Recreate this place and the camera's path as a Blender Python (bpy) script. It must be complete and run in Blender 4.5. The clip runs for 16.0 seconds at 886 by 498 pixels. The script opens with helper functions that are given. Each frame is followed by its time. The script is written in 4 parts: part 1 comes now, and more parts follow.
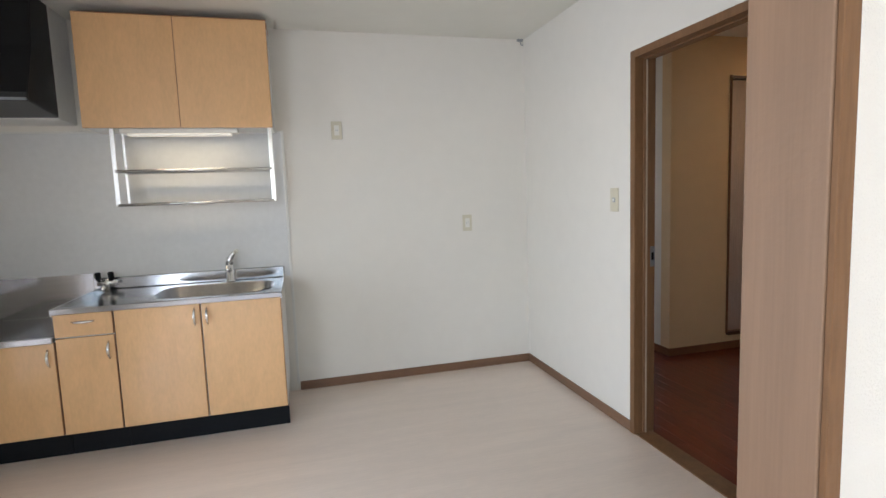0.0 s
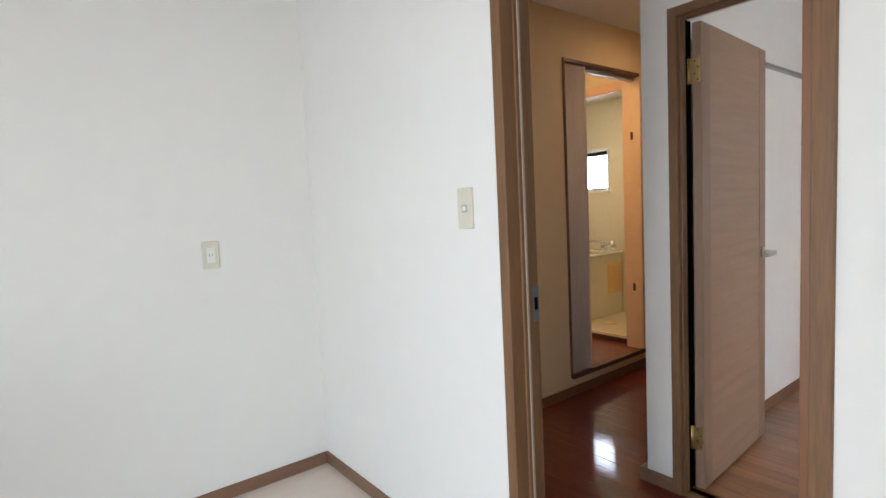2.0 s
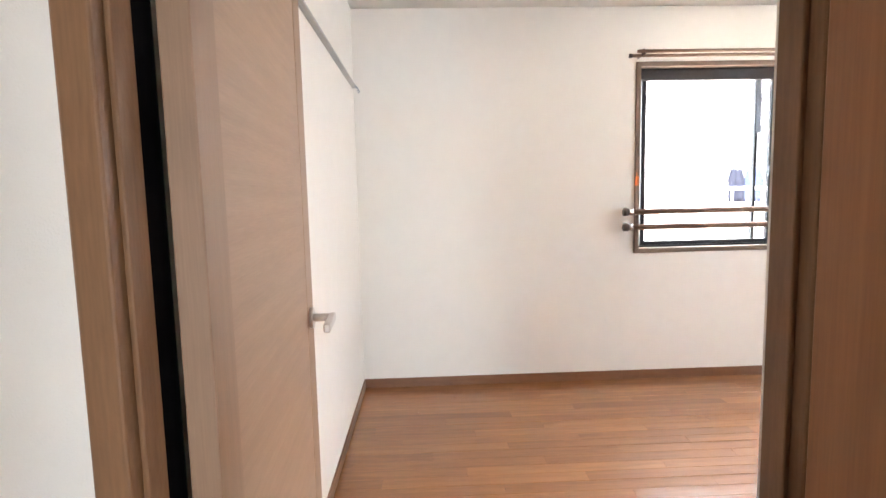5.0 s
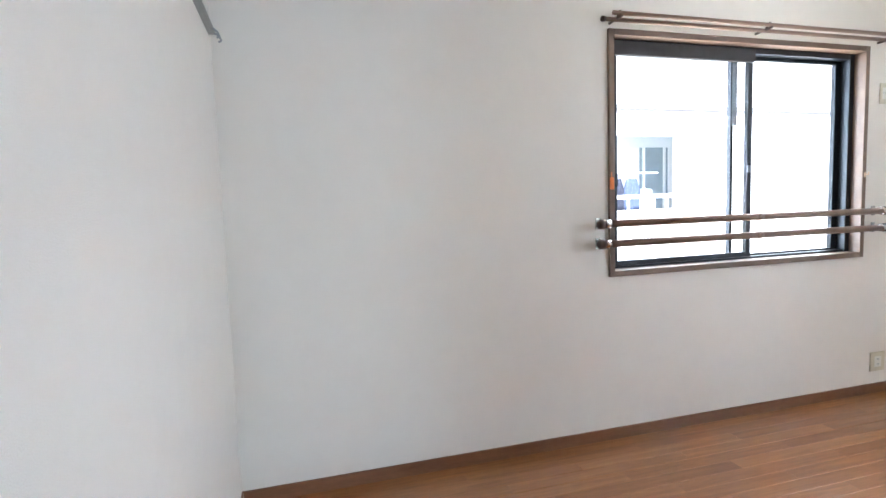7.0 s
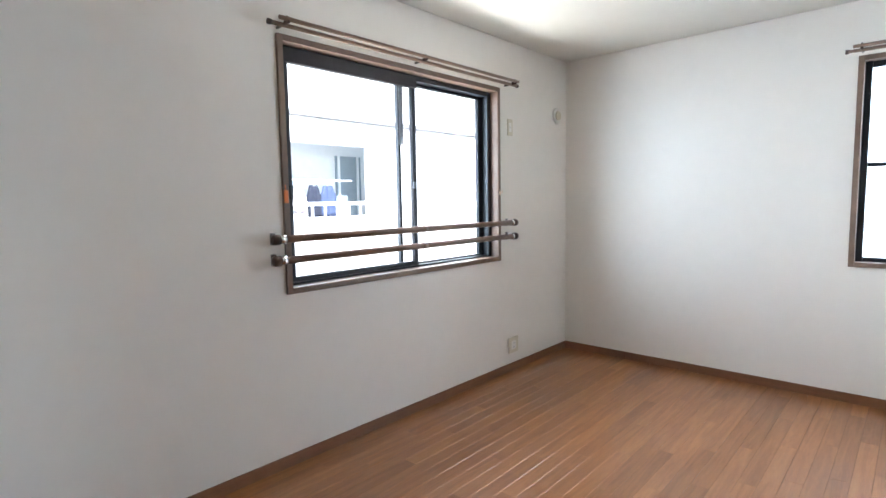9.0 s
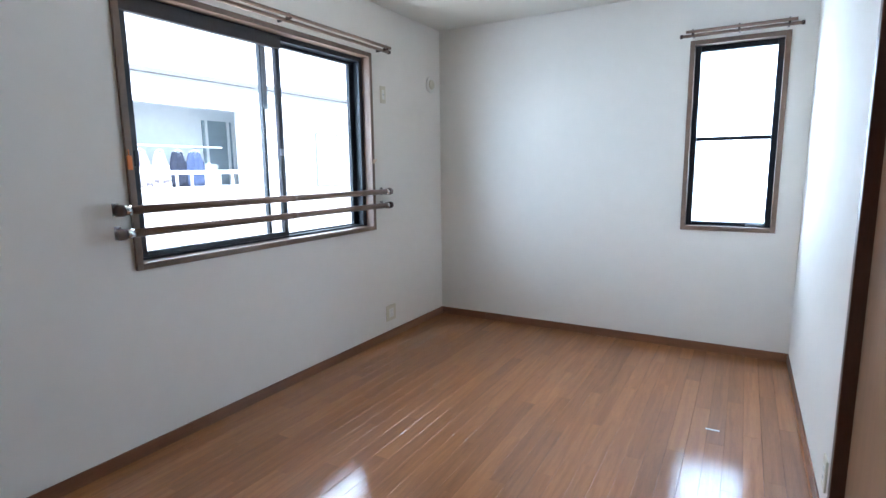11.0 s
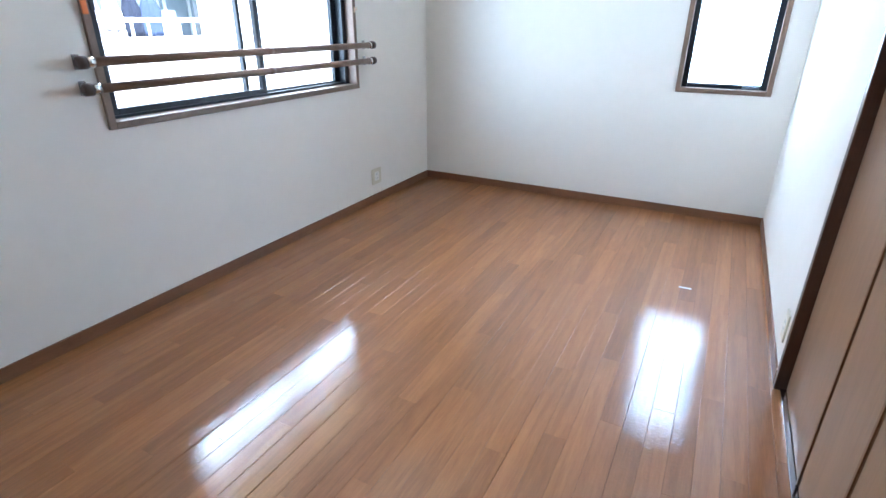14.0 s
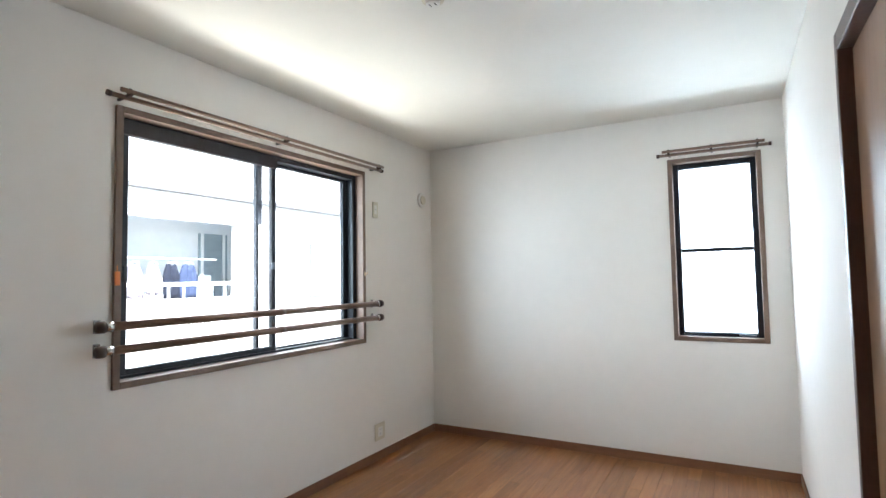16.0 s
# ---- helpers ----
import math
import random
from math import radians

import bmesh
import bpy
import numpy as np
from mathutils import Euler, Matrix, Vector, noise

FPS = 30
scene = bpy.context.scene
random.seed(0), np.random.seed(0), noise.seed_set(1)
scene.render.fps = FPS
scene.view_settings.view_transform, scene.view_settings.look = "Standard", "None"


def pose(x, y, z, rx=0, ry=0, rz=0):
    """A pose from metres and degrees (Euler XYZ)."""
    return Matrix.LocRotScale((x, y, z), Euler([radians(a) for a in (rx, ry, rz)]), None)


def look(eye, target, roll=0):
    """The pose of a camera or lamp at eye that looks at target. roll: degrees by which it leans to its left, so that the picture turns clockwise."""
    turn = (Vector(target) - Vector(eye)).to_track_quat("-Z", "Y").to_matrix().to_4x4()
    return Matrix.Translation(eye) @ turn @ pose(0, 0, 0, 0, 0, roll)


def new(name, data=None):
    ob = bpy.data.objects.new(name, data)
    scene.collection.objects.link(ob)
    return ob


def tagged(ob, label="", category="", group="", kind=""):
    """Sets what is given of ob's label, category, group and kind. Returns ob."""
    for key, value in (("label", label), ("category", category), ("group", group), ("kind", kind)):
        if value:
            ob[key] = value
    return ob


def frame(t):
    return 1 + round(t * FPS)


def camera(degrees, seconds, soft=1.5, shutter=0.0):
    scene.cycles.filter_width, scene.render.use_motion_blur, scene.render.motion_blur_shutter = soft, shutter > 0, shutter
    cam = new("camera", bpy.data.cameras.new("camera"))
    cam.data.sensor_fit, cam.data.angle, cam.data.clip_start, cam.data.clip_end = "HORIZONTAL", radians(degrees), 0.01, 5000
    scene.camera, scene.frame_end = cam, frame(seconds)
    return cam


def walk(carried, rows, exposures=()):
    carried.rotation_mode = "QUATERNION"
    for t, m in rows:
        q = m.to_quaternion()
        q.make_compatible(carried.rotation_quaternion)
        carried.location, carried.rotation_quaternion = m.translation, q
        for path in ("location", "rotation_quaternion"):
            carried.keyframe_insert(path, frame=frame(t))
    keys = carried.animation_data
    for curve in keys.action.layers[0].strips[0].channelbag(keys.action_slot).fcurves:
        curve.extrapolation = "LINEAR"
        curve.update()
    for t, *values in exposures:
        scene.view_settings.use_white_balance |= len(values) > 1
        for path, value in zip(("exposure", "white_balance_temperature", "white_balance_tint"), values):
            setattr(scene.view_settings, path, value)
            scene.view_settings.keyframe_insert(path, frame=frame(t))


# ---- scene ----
EXPOSURES = [(0.0, 1.6, 6500, 13), (0.5, 1.9, 6450, 13), (1.0, 2.05, 6400, 13), (1.5, 2.05, 6250, 12), (2.5, 1.98, 6150, 12), (3.0, 2.0, 6000, 13), (3.5, 2.06, 6450, 14), (4.0, 2.78, 6800, 15), (4.5, 3.03, 6700, 15), (5.5, 2.88, 6450, 12), (7.0, 2.46, 5800, 9), (8.0, 2.2, 5750, 9), (9.0, 2.01, 5800, 8), (12.0, 1.68, 5100, 6), (12.5, 1.77, 5100, 6), (13.5, 2.17, 5050, 5), (14.5, 2.35, 5250, 5), (15.5, 1.96, 5600, 5), (16.0, 1.83, 5900, 6)]
cam = camera(80.5, 16.0)
PATH = [
    (0, (-1.647, -3.639, 1.309), (-1.128, -1.719, 1.099), -2.1),
    (0.5, (-1.573, -3.338, 1.271), (-1.239, -1.376, 1.077), -3.0),
    (1, (-1.475, -2.995, 1.309), (-1.013, -1.059, 1.118), -2.1),
    (1.5, (-1.268, -2.642, 1.288), (-0.318, -0.888, 1.137), -1.6),
    (2, (-1.077, -2.384, 1.254), (0.156, -0.818, 1.09), -2.8),
    (2.5, (-0.881, -2.141, 1.252), (0.58, -0.787, 1.066), -2.9),
    (3, (-0.648, -1.905, 1.259), (1.162, -1.083, 1.038), -2.5),
    (3.5, (-0.349, -1.798, 1.234), (1.591, -1.366, 1.01), -2.4),
    (4, (-0.078, -1.715, 1.26), (1.898, -1.494, 1.045), -2.6),
    (4.5, (0.169, -1.636, 1.255), (2.159, -1.621, 1.06), -1.9),
    (4.7, (0.265, -1.632, 1.253), (2.255, -1.654, 1.057), -1.7),
    (6.8, (1.500, -1.498, 1.238), (3.431, -1.984, 1.05), -1.1),
    (7, (1.52, -1.477, 1.241), (3.435, -2.029, 1.07), -1.9),
    (7.5, (1.626, -1.554, 1.266), (3.41, -2.438, 1.077), -1.1),
    (8, (1.67, -1.584, 1.259), (3.312, -2.713, 1.082), -1.2),
    (8.5, (1.626, -1.649, 1.271), (3.121, -2.966, 1.092), -1.0),
    (9, (1.577, -1.677, 1.283), (2.92, -3.148, 1.099), -1.0),
    (9.5, (1.535, -1.687, 1.279), (2.745, -3.27, 1.106), -1.1),
    (9.7, (1.518, -1.694, 1.285), (2.683, -3.311, 1.112), -1.0),
    (11.8, (1.511, -1.726, 1.27), (2.429, -3.435, 0.783), -0.3),
    (12, (1.52, -1.728, 1.274), (2.426, -3.422, 0.725), 0.1),
    (12.5, (1.528, -1.737, 1.264), (2.415, -3.395, 0.583), 0.2),
    (13, (1.544, -1.74, 1.261), (2.407, -3.36, 0.466), 0.3),
    (13.5, (1.563, -1.728, 1.266), (2.406, -3.331, 0.417), 0.3),
    (14, (1.57, -1.714, 1.268), (2.421, -3.338, 0.469), 0.3),
    (14.5, (1.559, -1.712, 1.271), (2.456, -3.41, 0.713), 0.2),
    (15, (1.541, -1.729, 1.264), (2.49, -3.461, 0.949), -0.3),
    (15.5, (1.540, -1.750, 1.273), (2.484, -3.480, 1.173), -0.7),
    (16, (1.508, -1.746, 1.293), (2.474, -3.483, 1.403), -1.0),
]
walk(cam, [(t, look(eye, target, roll)) for t, eye, target, roll in PATH], exposures=EXPOSURES)

# ---- world, sun and large lights ----
CEIL = 2.4
sky_world = bpy.data.worlds.new("sky")
scene.world = sky_world
sky_world.use_nodes = True
sky_nodes = sky_world.node_tree.nodes
sky_tex = sky_nodes.new("ShaderNodeTexSky")
sky_tex.sky_type, sky_tex.sun_disc = "NISHITA", False
sky_tex.sun_elevation, sky_tex.sun_rotation = radians(48), radians(290)
sky_world.node_tree.links.new(sky_tex.outputs[0], sky_nodes["Background"].inputs[0])
sky_nodes["Background"].inputs[1].default_value = 0.15


def lamp(name, kind, energy, color, m, size=0.0, size_y=0.0):
    data = bpy.data.lights.new(name, kind)
    data.energy, data.color = energy, color
    if kind == "AREA":
        data.shape, data.size, data.size_y = "RECTANGLE", size, size_y
    if kind == "SUN":
        data.angle = radians(0.5)
    if kind == "POINT":
        data.shadow_soft_size = size
    ob = new(name, data)
    ob.matrix_world = m
    return ob


lamp("sun", "SUN", 5.0, (1.0, 0.96, 0.90), look((-20, 8, 25), (9, 0, 0)))
lamp("south_window_daylight", "AREA", 13, (0.78, 0.89, 1.0), look((1.61, -5.95, 1.5), (1.61, 0, 1.3)), 0.75, 1.5)
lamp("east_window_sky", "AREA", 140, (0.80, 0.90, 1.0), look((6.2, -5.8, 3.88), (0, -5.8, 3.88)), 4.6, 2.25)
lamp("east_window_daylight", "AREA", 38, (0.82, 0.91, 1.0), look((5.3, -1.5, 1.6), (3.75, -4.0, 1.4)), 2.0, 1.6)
# Added lamp, out of view: stands in for light bounced up off the ground.
lamp("east_ground_bounce", "AREA", 60, (1.0, 0.94, 0.84), look((5.1, -3.5, -1.0), (4.1, -3.7, 2.2)), 3.0, 1.4)
lamp("living_south_daylight", "AREA", 3.5, (0.84, 0.92, 1.0), look((-2.3, -7.3, 1.2), (-2.1, 0, 1.1)), 2.6, 1.9)
lamp("living_west_daylight", "AREA", 18, (0.80, 0.90, 1.0), look((-3.72, -5.95, 1.3), (-1.2, -3.3, 1.25)), 1.3, 1.8)
lamp("kitchen_west_daylight", "AREA", 4.0, (0.74, 0.87, 1.0), look((-3.50, -1.80, 1.0), (0, -1.72, 0.95)), 0.75, 1.65).data.spread = radians(100)
lamp("washroom_lamp", "AREA", 3.2, (1.0, 0.58, 0.26), look((1.45, 0.15, 2.33), (1.8, 0.0, 0)), 0.25, 0.25)
lamp("hall_lamp", "AREA", 0.6, (1.0, 0.70, 0.40), look((2.10, -0.80, 2.335), (2.10, -0.80, 0)), 0.18, 0.18)
lamp("bathroom_lamp", "AREA", 0.85, (1.0, 0.82, 0.58), look((2.95, 0.5, 2.2), (2.95, 0.5, 0)), 0.2, 0.2)
lamp("bathroom_window_daylight", "AREA", 2.0, (0.88, 0.94, 1.0), look((3.80, 0.93, 1.54), (0, 0.93, 1.5)), 0.5, 0.5)
lamp("entrance_daylight", "AREA", 2.6, (0.85, 0.93, 1.0), look((0.53, -3.62, 1.1), (0.53, 0, 1.1)), 0.6, 1.5)
lamp("hall_north_daylight", "AREA", 0.28, (1.0, 0.95, 0.86), look((0.56, 1.46, 1.35), (1.15, 0.3, 1.2)), 0.5, 1.3)
lamp("sink_lamp", "AREA", 0.36, (1.0, 0.82, 0.52), look((-2.28, -0.22, 1.693), (-2.28, -0.12, 0)), 0.56, 0.03)


# ---- materials ----
def mat(name, color, rough=0.5, metal=0.0, var=0.0, scale=4.0, bump=0.0, bump_scale=200.0, stretch=(1, 1, 1), rand=0.0, coat=0.0, warp=0.0, color2=None, spec=0.5, fine_amount=0.45):
    """A procedural surface: base colour with large-scale stains, fine grain and relief."""
    m = bpy.data.materials.new(name)
    m.use_nodes = True
    nt = m.node_tree
    n, lk = nt.nodes, nt.links
    bs = n["Principled BSDF"]
    bs.inputs["Roughness"].default_value = rough
    bs.inputs["Metallic"].default_value = metal
    bs.inputs["Specular IOR Level"].default_value = spec
    bs.inputs["Coat Weight"].default_value = coat
    bs.inputs["Coat Roughness"].default_value = 0.04
    tc = n.new("ShaderNodeTexCoord")
    mp = n.new("ShaderNodeMapping")
    mp.inputs["Scale"].default_value = stretch
    lk.new(tc.outputs["Object"], mp.inputs["Vector"])
    vec = mp.outputs[0]
    if rand:
        info = n.new("ShaderNodeObjectInfo")
        mul = n.new("ShaderNodeVectorMath")
        mul.operation = "MULTIPLY_ADD"
        cmb = n.new("ShaderNodeCombineXYZ")
        for i in range(3):
            lk.new(info.outputs["Random"], cmb.inputs[i])
        mul.inputs[1].default_value = (37, 53, 29)
        lk.new(cmb.outputs[0], mul.inputs[0])
        lk.new(vec, mul.inputs[2])
        vec = mul.outputs[0]
    big = n.new("ShaderNodeTexNoise")
    big.inputs["Scale"].default_value, big.inputs["Detail"].default_value = scale, 4
    big.inputs["Distortion"].default_value = warp
    lk.new(vec, big.inputs["Vector"])
    fine = n.new("ShaderNodeTexNoise")
    fine.inputs["Scale"].default_value, fine.inputs["Detail"].default_value = scale * 9, 3
    lk.new(vec, fine.inputs["Vector"])
    mix = n.new("ShaderNodeMix")
    mix.data_type = "RGBA"
    dark = color2 or tuple(c * (1 - var) for c in color)
    lite = tuple(min(1, c * (1 + var * 0.6)) for c in color)
    mix.inputs[6].default_value, mix.inputs[7].default_value = (*dark, 1), (*lite, 1)
    add = n.new("ShaderNodeMath")
    add.operation = "MULTIPLY_ADD"
    add.inputs[1].default_value = fine_amount
    lk.new(fine.outputs[0], add.inputs[0])
    ramp = n.new("ShaderNodeMapRange")
    ramp.inputs[1].default_value, ramp.inputs[2].default_value = 0.35, 0.68
    sc = n.new("ShaderNodeMath")
    sc.operation = "MULTIPLY"
    sc.inputs[1].default_value = 1 - fine_amount
    lk.new(big.outputs[0], sc.inputs[0])
    lk.new(sc.outputs[0], add.inputs[2])
    lk.new(add.outputs[0], ramp.inputs[0])
    lk.new(ramp.outputs[0], mix.inputs[0])
    col = mix.outputs[2]
    if rand:
        hsv = n.new("ShaderNodeHueSaturation")
        mr = n.new("ShaderNodeMapRange")
        mr.inputs[3].default_value, mr.inputs[4].default_value = 1 - rand, 1 + rand
        lk.new(info.outputs["Random"], mr.inputs[0])
        lk.new(mr.outputs[0], hsv.inputs["Value"])
        lk.new(col, hsv.inputs["Color"])
        col = hsv.outputs[0]
    lk.new(col, bs.inputs["Base Color"])
    if bump:
        bn = n.new("ShaderNodeTexNoise")
        bn.inputs["Scale"].default_value, bn.inputs["Detail"].default_value = bump_scale, (1 if rand else 3)
        src = tc.outputs["Object"]
        if rand:
            shift = n.new("ShaderNodeVectorMath")
            shift.operation = "MULTIPLY_ADD"
            shift.inputs[1].default_value = (37, 53, 29)
            lk.new(cmb.outputs[0], shift.inputs[0])
            lk.new(tc.outputs["Object"], shift.inputs[2])
            src = shift.outputs[0]
        lk.new(src, bn.inputs["Vector"])
        bp = n.new("ShaderNodeBump")
        bp.inputs["Strength"].default_value, bp.inputs["Distance"].default_value = bump, 0.004
        lk.new(bn.outputs[0], bp.inputs["Height"])
        lk.new(bp.outputs[0], bs.inputs["Normal"])
        if coat:
            lk.new(bp.outputs[0], bs.inputs["Coat Normal"])
    return m


def glow(name, color, strength):
    m = bpy.data.materials.new(name)
    m.use_nodes = True
    bs = m.node_tree.nodes["Principled BSDF"]
    bs.inputs["Base Color"].default_value = (*color, 1)
    bs.inputs["Emission Color"].default_value = (*color, 1)
    bs.inputs["Emission Strength"].default_value = strength
    return m


def glass(name, rough=0.0, tint=(1, 1, 1)):
    m = bpy.data.materials.new(name)
    m.use_nodes = True
    bs = m.node_tree.nodes["Principled BSDF"]
    bs.inputs["Base Color"].default_value = (*tint, 1)
    bs.inputs["Transmission Weight"].default_value = 1.0
    bs.inputs["Roughness"].default_value = rough
    bs.inputs["IOR"].default_value = 1.12
    return m


PAPER = mat("wallpaper", (0.815, 0.78, 0.722), 0.75, var=0.022, scale=1.2, bump=0.28, bump_scale=420)
# Cream paper toned tan: the hall's weak warm light is in this colour.
PAPER_LAMPLIT = mat("lamplit_wallpaper", (0.72, 0.53, 0.31), 0.75, var=0.035, scale=1.2, bump=0.5, bump_scale=420)
PAPER_CEIL = mat("ceiling_paper", (0.80, 0.78, 0.71), 0.8, var=0.02, scale=1.0, bump=0.5, bump_scale=350)
VINYL = mat("pale_vinyl_floor", (0.80, 0.685, 0.60), 0.32, var=0.07, scale=2.5, bump=0.1, bump_scale=90, stretch=(0.6, 5, 1), warp=0.6)
OAK_FLOOR = mat("brown_board_floor", (0.32, 0.130, 0.043), 0.5, var=0.22, scale=2.6, bump=0.14, bump_scale=90, stretch=(13, 0.8, 1), rand=0.15, coat=1.0, warp=0.9, spec=0.15, fine_amount=0.35)
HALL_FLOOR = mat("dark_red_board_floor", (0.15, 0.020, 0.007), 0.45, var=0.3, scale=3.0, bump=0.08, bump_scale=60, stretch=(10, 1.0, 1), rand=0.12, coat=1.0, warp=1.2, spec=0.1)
TRIM = mat("brown_wood_trim", (0.205, 0.104, 0.049), 0.5, var=0.22, scale=3, bump=0.12, bump_scale=120, stretch=(9, 9, 0.7), warp=0.8, spec=0.3)
SURROUND = mat("taupe_window_surround", (0.185, 0.122, 0.085), 0.45, var=0.18, scale=3, bump=0.1, bump_scale=120, stretch=(6, 6, 6))
TRIM_DARK = mat("dark_brown_trim", (0.085, 0.035, 0.02), 0.4, var=0.25, scale=3, bump=0.1, bump_scale=120, stretch=(9, 9, 0.7))
SKIRT = mat("brown_skirting", (0.22, 0.12, 0.07), 0.4, var=0.18, scale=3, stretch=(1, 1, 9))
SKIRT_RED = mat("red_brown_skirting", (0.21, 0.095, 0.046), 0.35, var=0.2, scale=3, stretch=(1, 1, 9))
JAMB = mat("pale_brown_jamb", (0.26, 0.158, 0.100), 0.5, var=0.12, scale=3, bump=0.08, bump_scale=150, stretch=(10, 10, 0.5))
# Door veneer as it looks in the dim warm hall, that light included.
DOOR_PANEL = mat("door_veneer_cross", (0.33, 0.140, 0.050), 0.5, var=0.14, scale=2.0, bump=0.05, bump_scale=140, stretch=(1.0, 1.0, 22), warp=0.0)
DOOR_STILE = mat("door_veneer_upright", (0.28, 0.116, 0.044), 0.5, var=0.16, scale=2.0, bump=0.05, bump_scale=140, stretch=(22, 22, 0.8), warp=0.25)
# Same veneer again, paler and greyer: daylight on the bedroom leaf is coloured in.
DOOR_PANEL_DAYLIT = mat("daylit_veneer_cross", (0.345, 0.212, 0.130), 0.48, var=0.13, scale=2.0, bump=0.05, bump_scale=140, stretch=(1.0, 1.0, 22), warp=0.0)
DOOR_STILE_DAYLIT = mat("daylit_veneer_upright", (0.30, 0.180, 0.108), 0.48, var=0.12, scale=2.0, bump=0.05, bump_scale=140, stretch=(22, 22, 0.8), warp=0.25)
CLOSET = mat("closet_veneer", (0.27, 0.155, 0.085), 0.45, var=0.14, scale=2.5, bump=0.06, bump_scale=140, stretch=(12, 12, 0.7), warp=0.8)
MAPLE = mat("maple_veneer", (0.74, 0.44, 0.205), 0.35, var=0.09, scale=3.0, bump=0.02, bump_scale=30, stretch=(3, 3, 1.0), warp=1.5, coat=0.8)
MAPLE_EDGE = mat("maple_edge", (0.36, 0.16, 0.06), 0.4, var=0.1)
STEEL = mat("brushed_steel", (0.44, 0.44, 0.455), 0.13, 1.0, var=0.08, scale=4, bump=0.04, bump_scale=300, stretch=(1, 14, 14))
BASIN = mat("satin_basin_steel", (0.36, 0.365, 0.38), 0.30, 1.0, var=0.12, scale=4, bump=0.03, bump_scale=300)
CHROME = mat("chrome", (0.82, 0.82, 0.82), 0.20, 1.0, var=0.03)
SATIN = mat("satin_nickel", (0.55, 0.50, 0.44), 0.28, 1.0, var=0.05)
BRASS = mat("brass", (0.62, 0.46, 0.20), 0.3, 1.0, var=0.12, scale=30)
BLACK = mat("black_paint", (0.006, 0.007, 0.009), 0.3, var=0.2, scale=6, spec=0.3)
KICK = mat("black_kick_board", (0.007, 0.008, 0.010), 0.7, var=0.2, scale=6, spec=0.2)
SASH = mat("black_aluminium", (0.016, 0.020, 0.026), 0.35, 0.3, var=0.2, scale=10)
SASH_GREY = mat("grey_aluminium", (0.20, 0.22, 0.25), 0.4, 0.5, var=0.1, scale=10)
SCREEN = mat("dark_screen_cloth", (0.045, 0.04, 0.042), 0.7, var=0.2, scale=30)
ROD = mat("brown_rod", (0.22, 0.14, 0.10), 0.35, var=0.15, scale=8, stretch=(6, 1, 6))
ROD_CAP = mat("dark_brown_cap", (0.07, 0.04, 0.03), 0.35, var=0.15)
PLATE = mat("ivory_plastic", (0.66, 0.61, 0.48), 0.35, var=0.04, scale=8)
PLATE_WHITE = mat("white_plastic", (0.78, 0.76, 0.70), 0.35, var=0.03, scale=8)
GREY_PLASTIC = mat("grey_plastic", (0.34, 0.36, 0.38), 0.4, var=0.05)
TILE = mat("white_wall_panel", (0.70, 0.705, 0.71), 0.42, var=0.05, scale=3, bump=0.1, bump_scale=25)
WHITE = mat("white_paint", (0.78, 0.77, 0.74), 0.45, var=0.04, scale=4)
# Flat black, also put into hinge gaps and holes where only shade is.
FLAT_BLACK = mat("flat_black", (0.004, 0.004, 0.005), 0.95, var=0.2, spec=0.05)
CREAM = mat("cream_bath_panel", (0.74, 0.68, 0.50), 0.3, var=0.04, scale=2)
TUB = mat("cream_tub", (0.76, 0.72, 0.56), 0.18, var=0.03, scale=2, coat=0.3)
PEACH = mat("peach_frame", (0.74, 0.55, 0.37), 0.45, var=0.05, scale=3)
YELLOW = mat("yellowed_plastic", (0.70, 0.48, 0.20), 0.35, var=0.08, scale=5)
FOLD = mat("taupe_fold_cloth", (0.60, 0.48, 0.39), 0.6, var=0.1, scale=6, stretch=(1, 1, 0.3))
STRIP = mat("pale_draught_strip", (0.40, 0.31, 0.23), 0.6, var=0.08, scale=6)
ORANGE = mat("orange_tag", (0.75, 0.20, 0.04), 0.5, var=0.1)
STUCCO = mat("white_stucco", (0.80, 0.80, 0.79), 0.85, var=0.04, scale=0.8, bump=0.3, bump_scale=40)
STUCCO_GREY = mat("grey_band", (0.17, 0.165, 0.17), 0.8, var=0.06, scale=2)
FAR_GLASS = mat("far_window", (0.30, 0.35, 0.37), 0.1, var=0.15, scale=1)
CLOTH_DARK = mat("dark_cloth", (0.018, 0.022, 0.040), 0.9, var=0.3, scale=14)
CLOTH_BLUE = mat("blue_check_cloth", (0.055, 0.075, 0.15), 0.9, var=0.5, scale=22)
CLOTH_PALE = mat("pale_cloth", (0.34, 0.30, 0.34), 0.9, var=0.2, scale=10)
GRAVEL = mat("grey_ground", (0.30, 0.29, 0.27), 0.95, var=0.2, scale=0.7, bump=0.4, bump_scale=12)
PANE = glass("clear_glass")
FROST = glass("frosted_glass", 0.45)
TUBE_GLOW = glow("lit_tube", (1.0, 0.95, 0.85), 0.10)
SHADE_GLOW = glow("lit_shade", (1.0, 0.80, 0.52), 0.35)


# ---- building helpers ----
def box(bm, x0, x1, y0, y1, z0, z1, bevel=0.0):
    """Adds a box, with rounded edges where bevel is given."""
    made = bmesh.ops.create_cube(bm, size=1.0)["verts"]
    for v in made:
        v.co = Vector(((x0 + x1) / 2 + v.co.x * (x1 - x0), (y0 + y1) / 2 + v.co.y * (y1 - y0), (z0 + z1) / 2 + v.co.z * (z1 - z0)))
    if bevel:
        edges = {e for v in made for e in v.link_edges}
        bmesh.ops.bevel(bm, geom=list(edges), offset=bevel, segments=2, profile=0.5, affect="EDGES")
    return bm


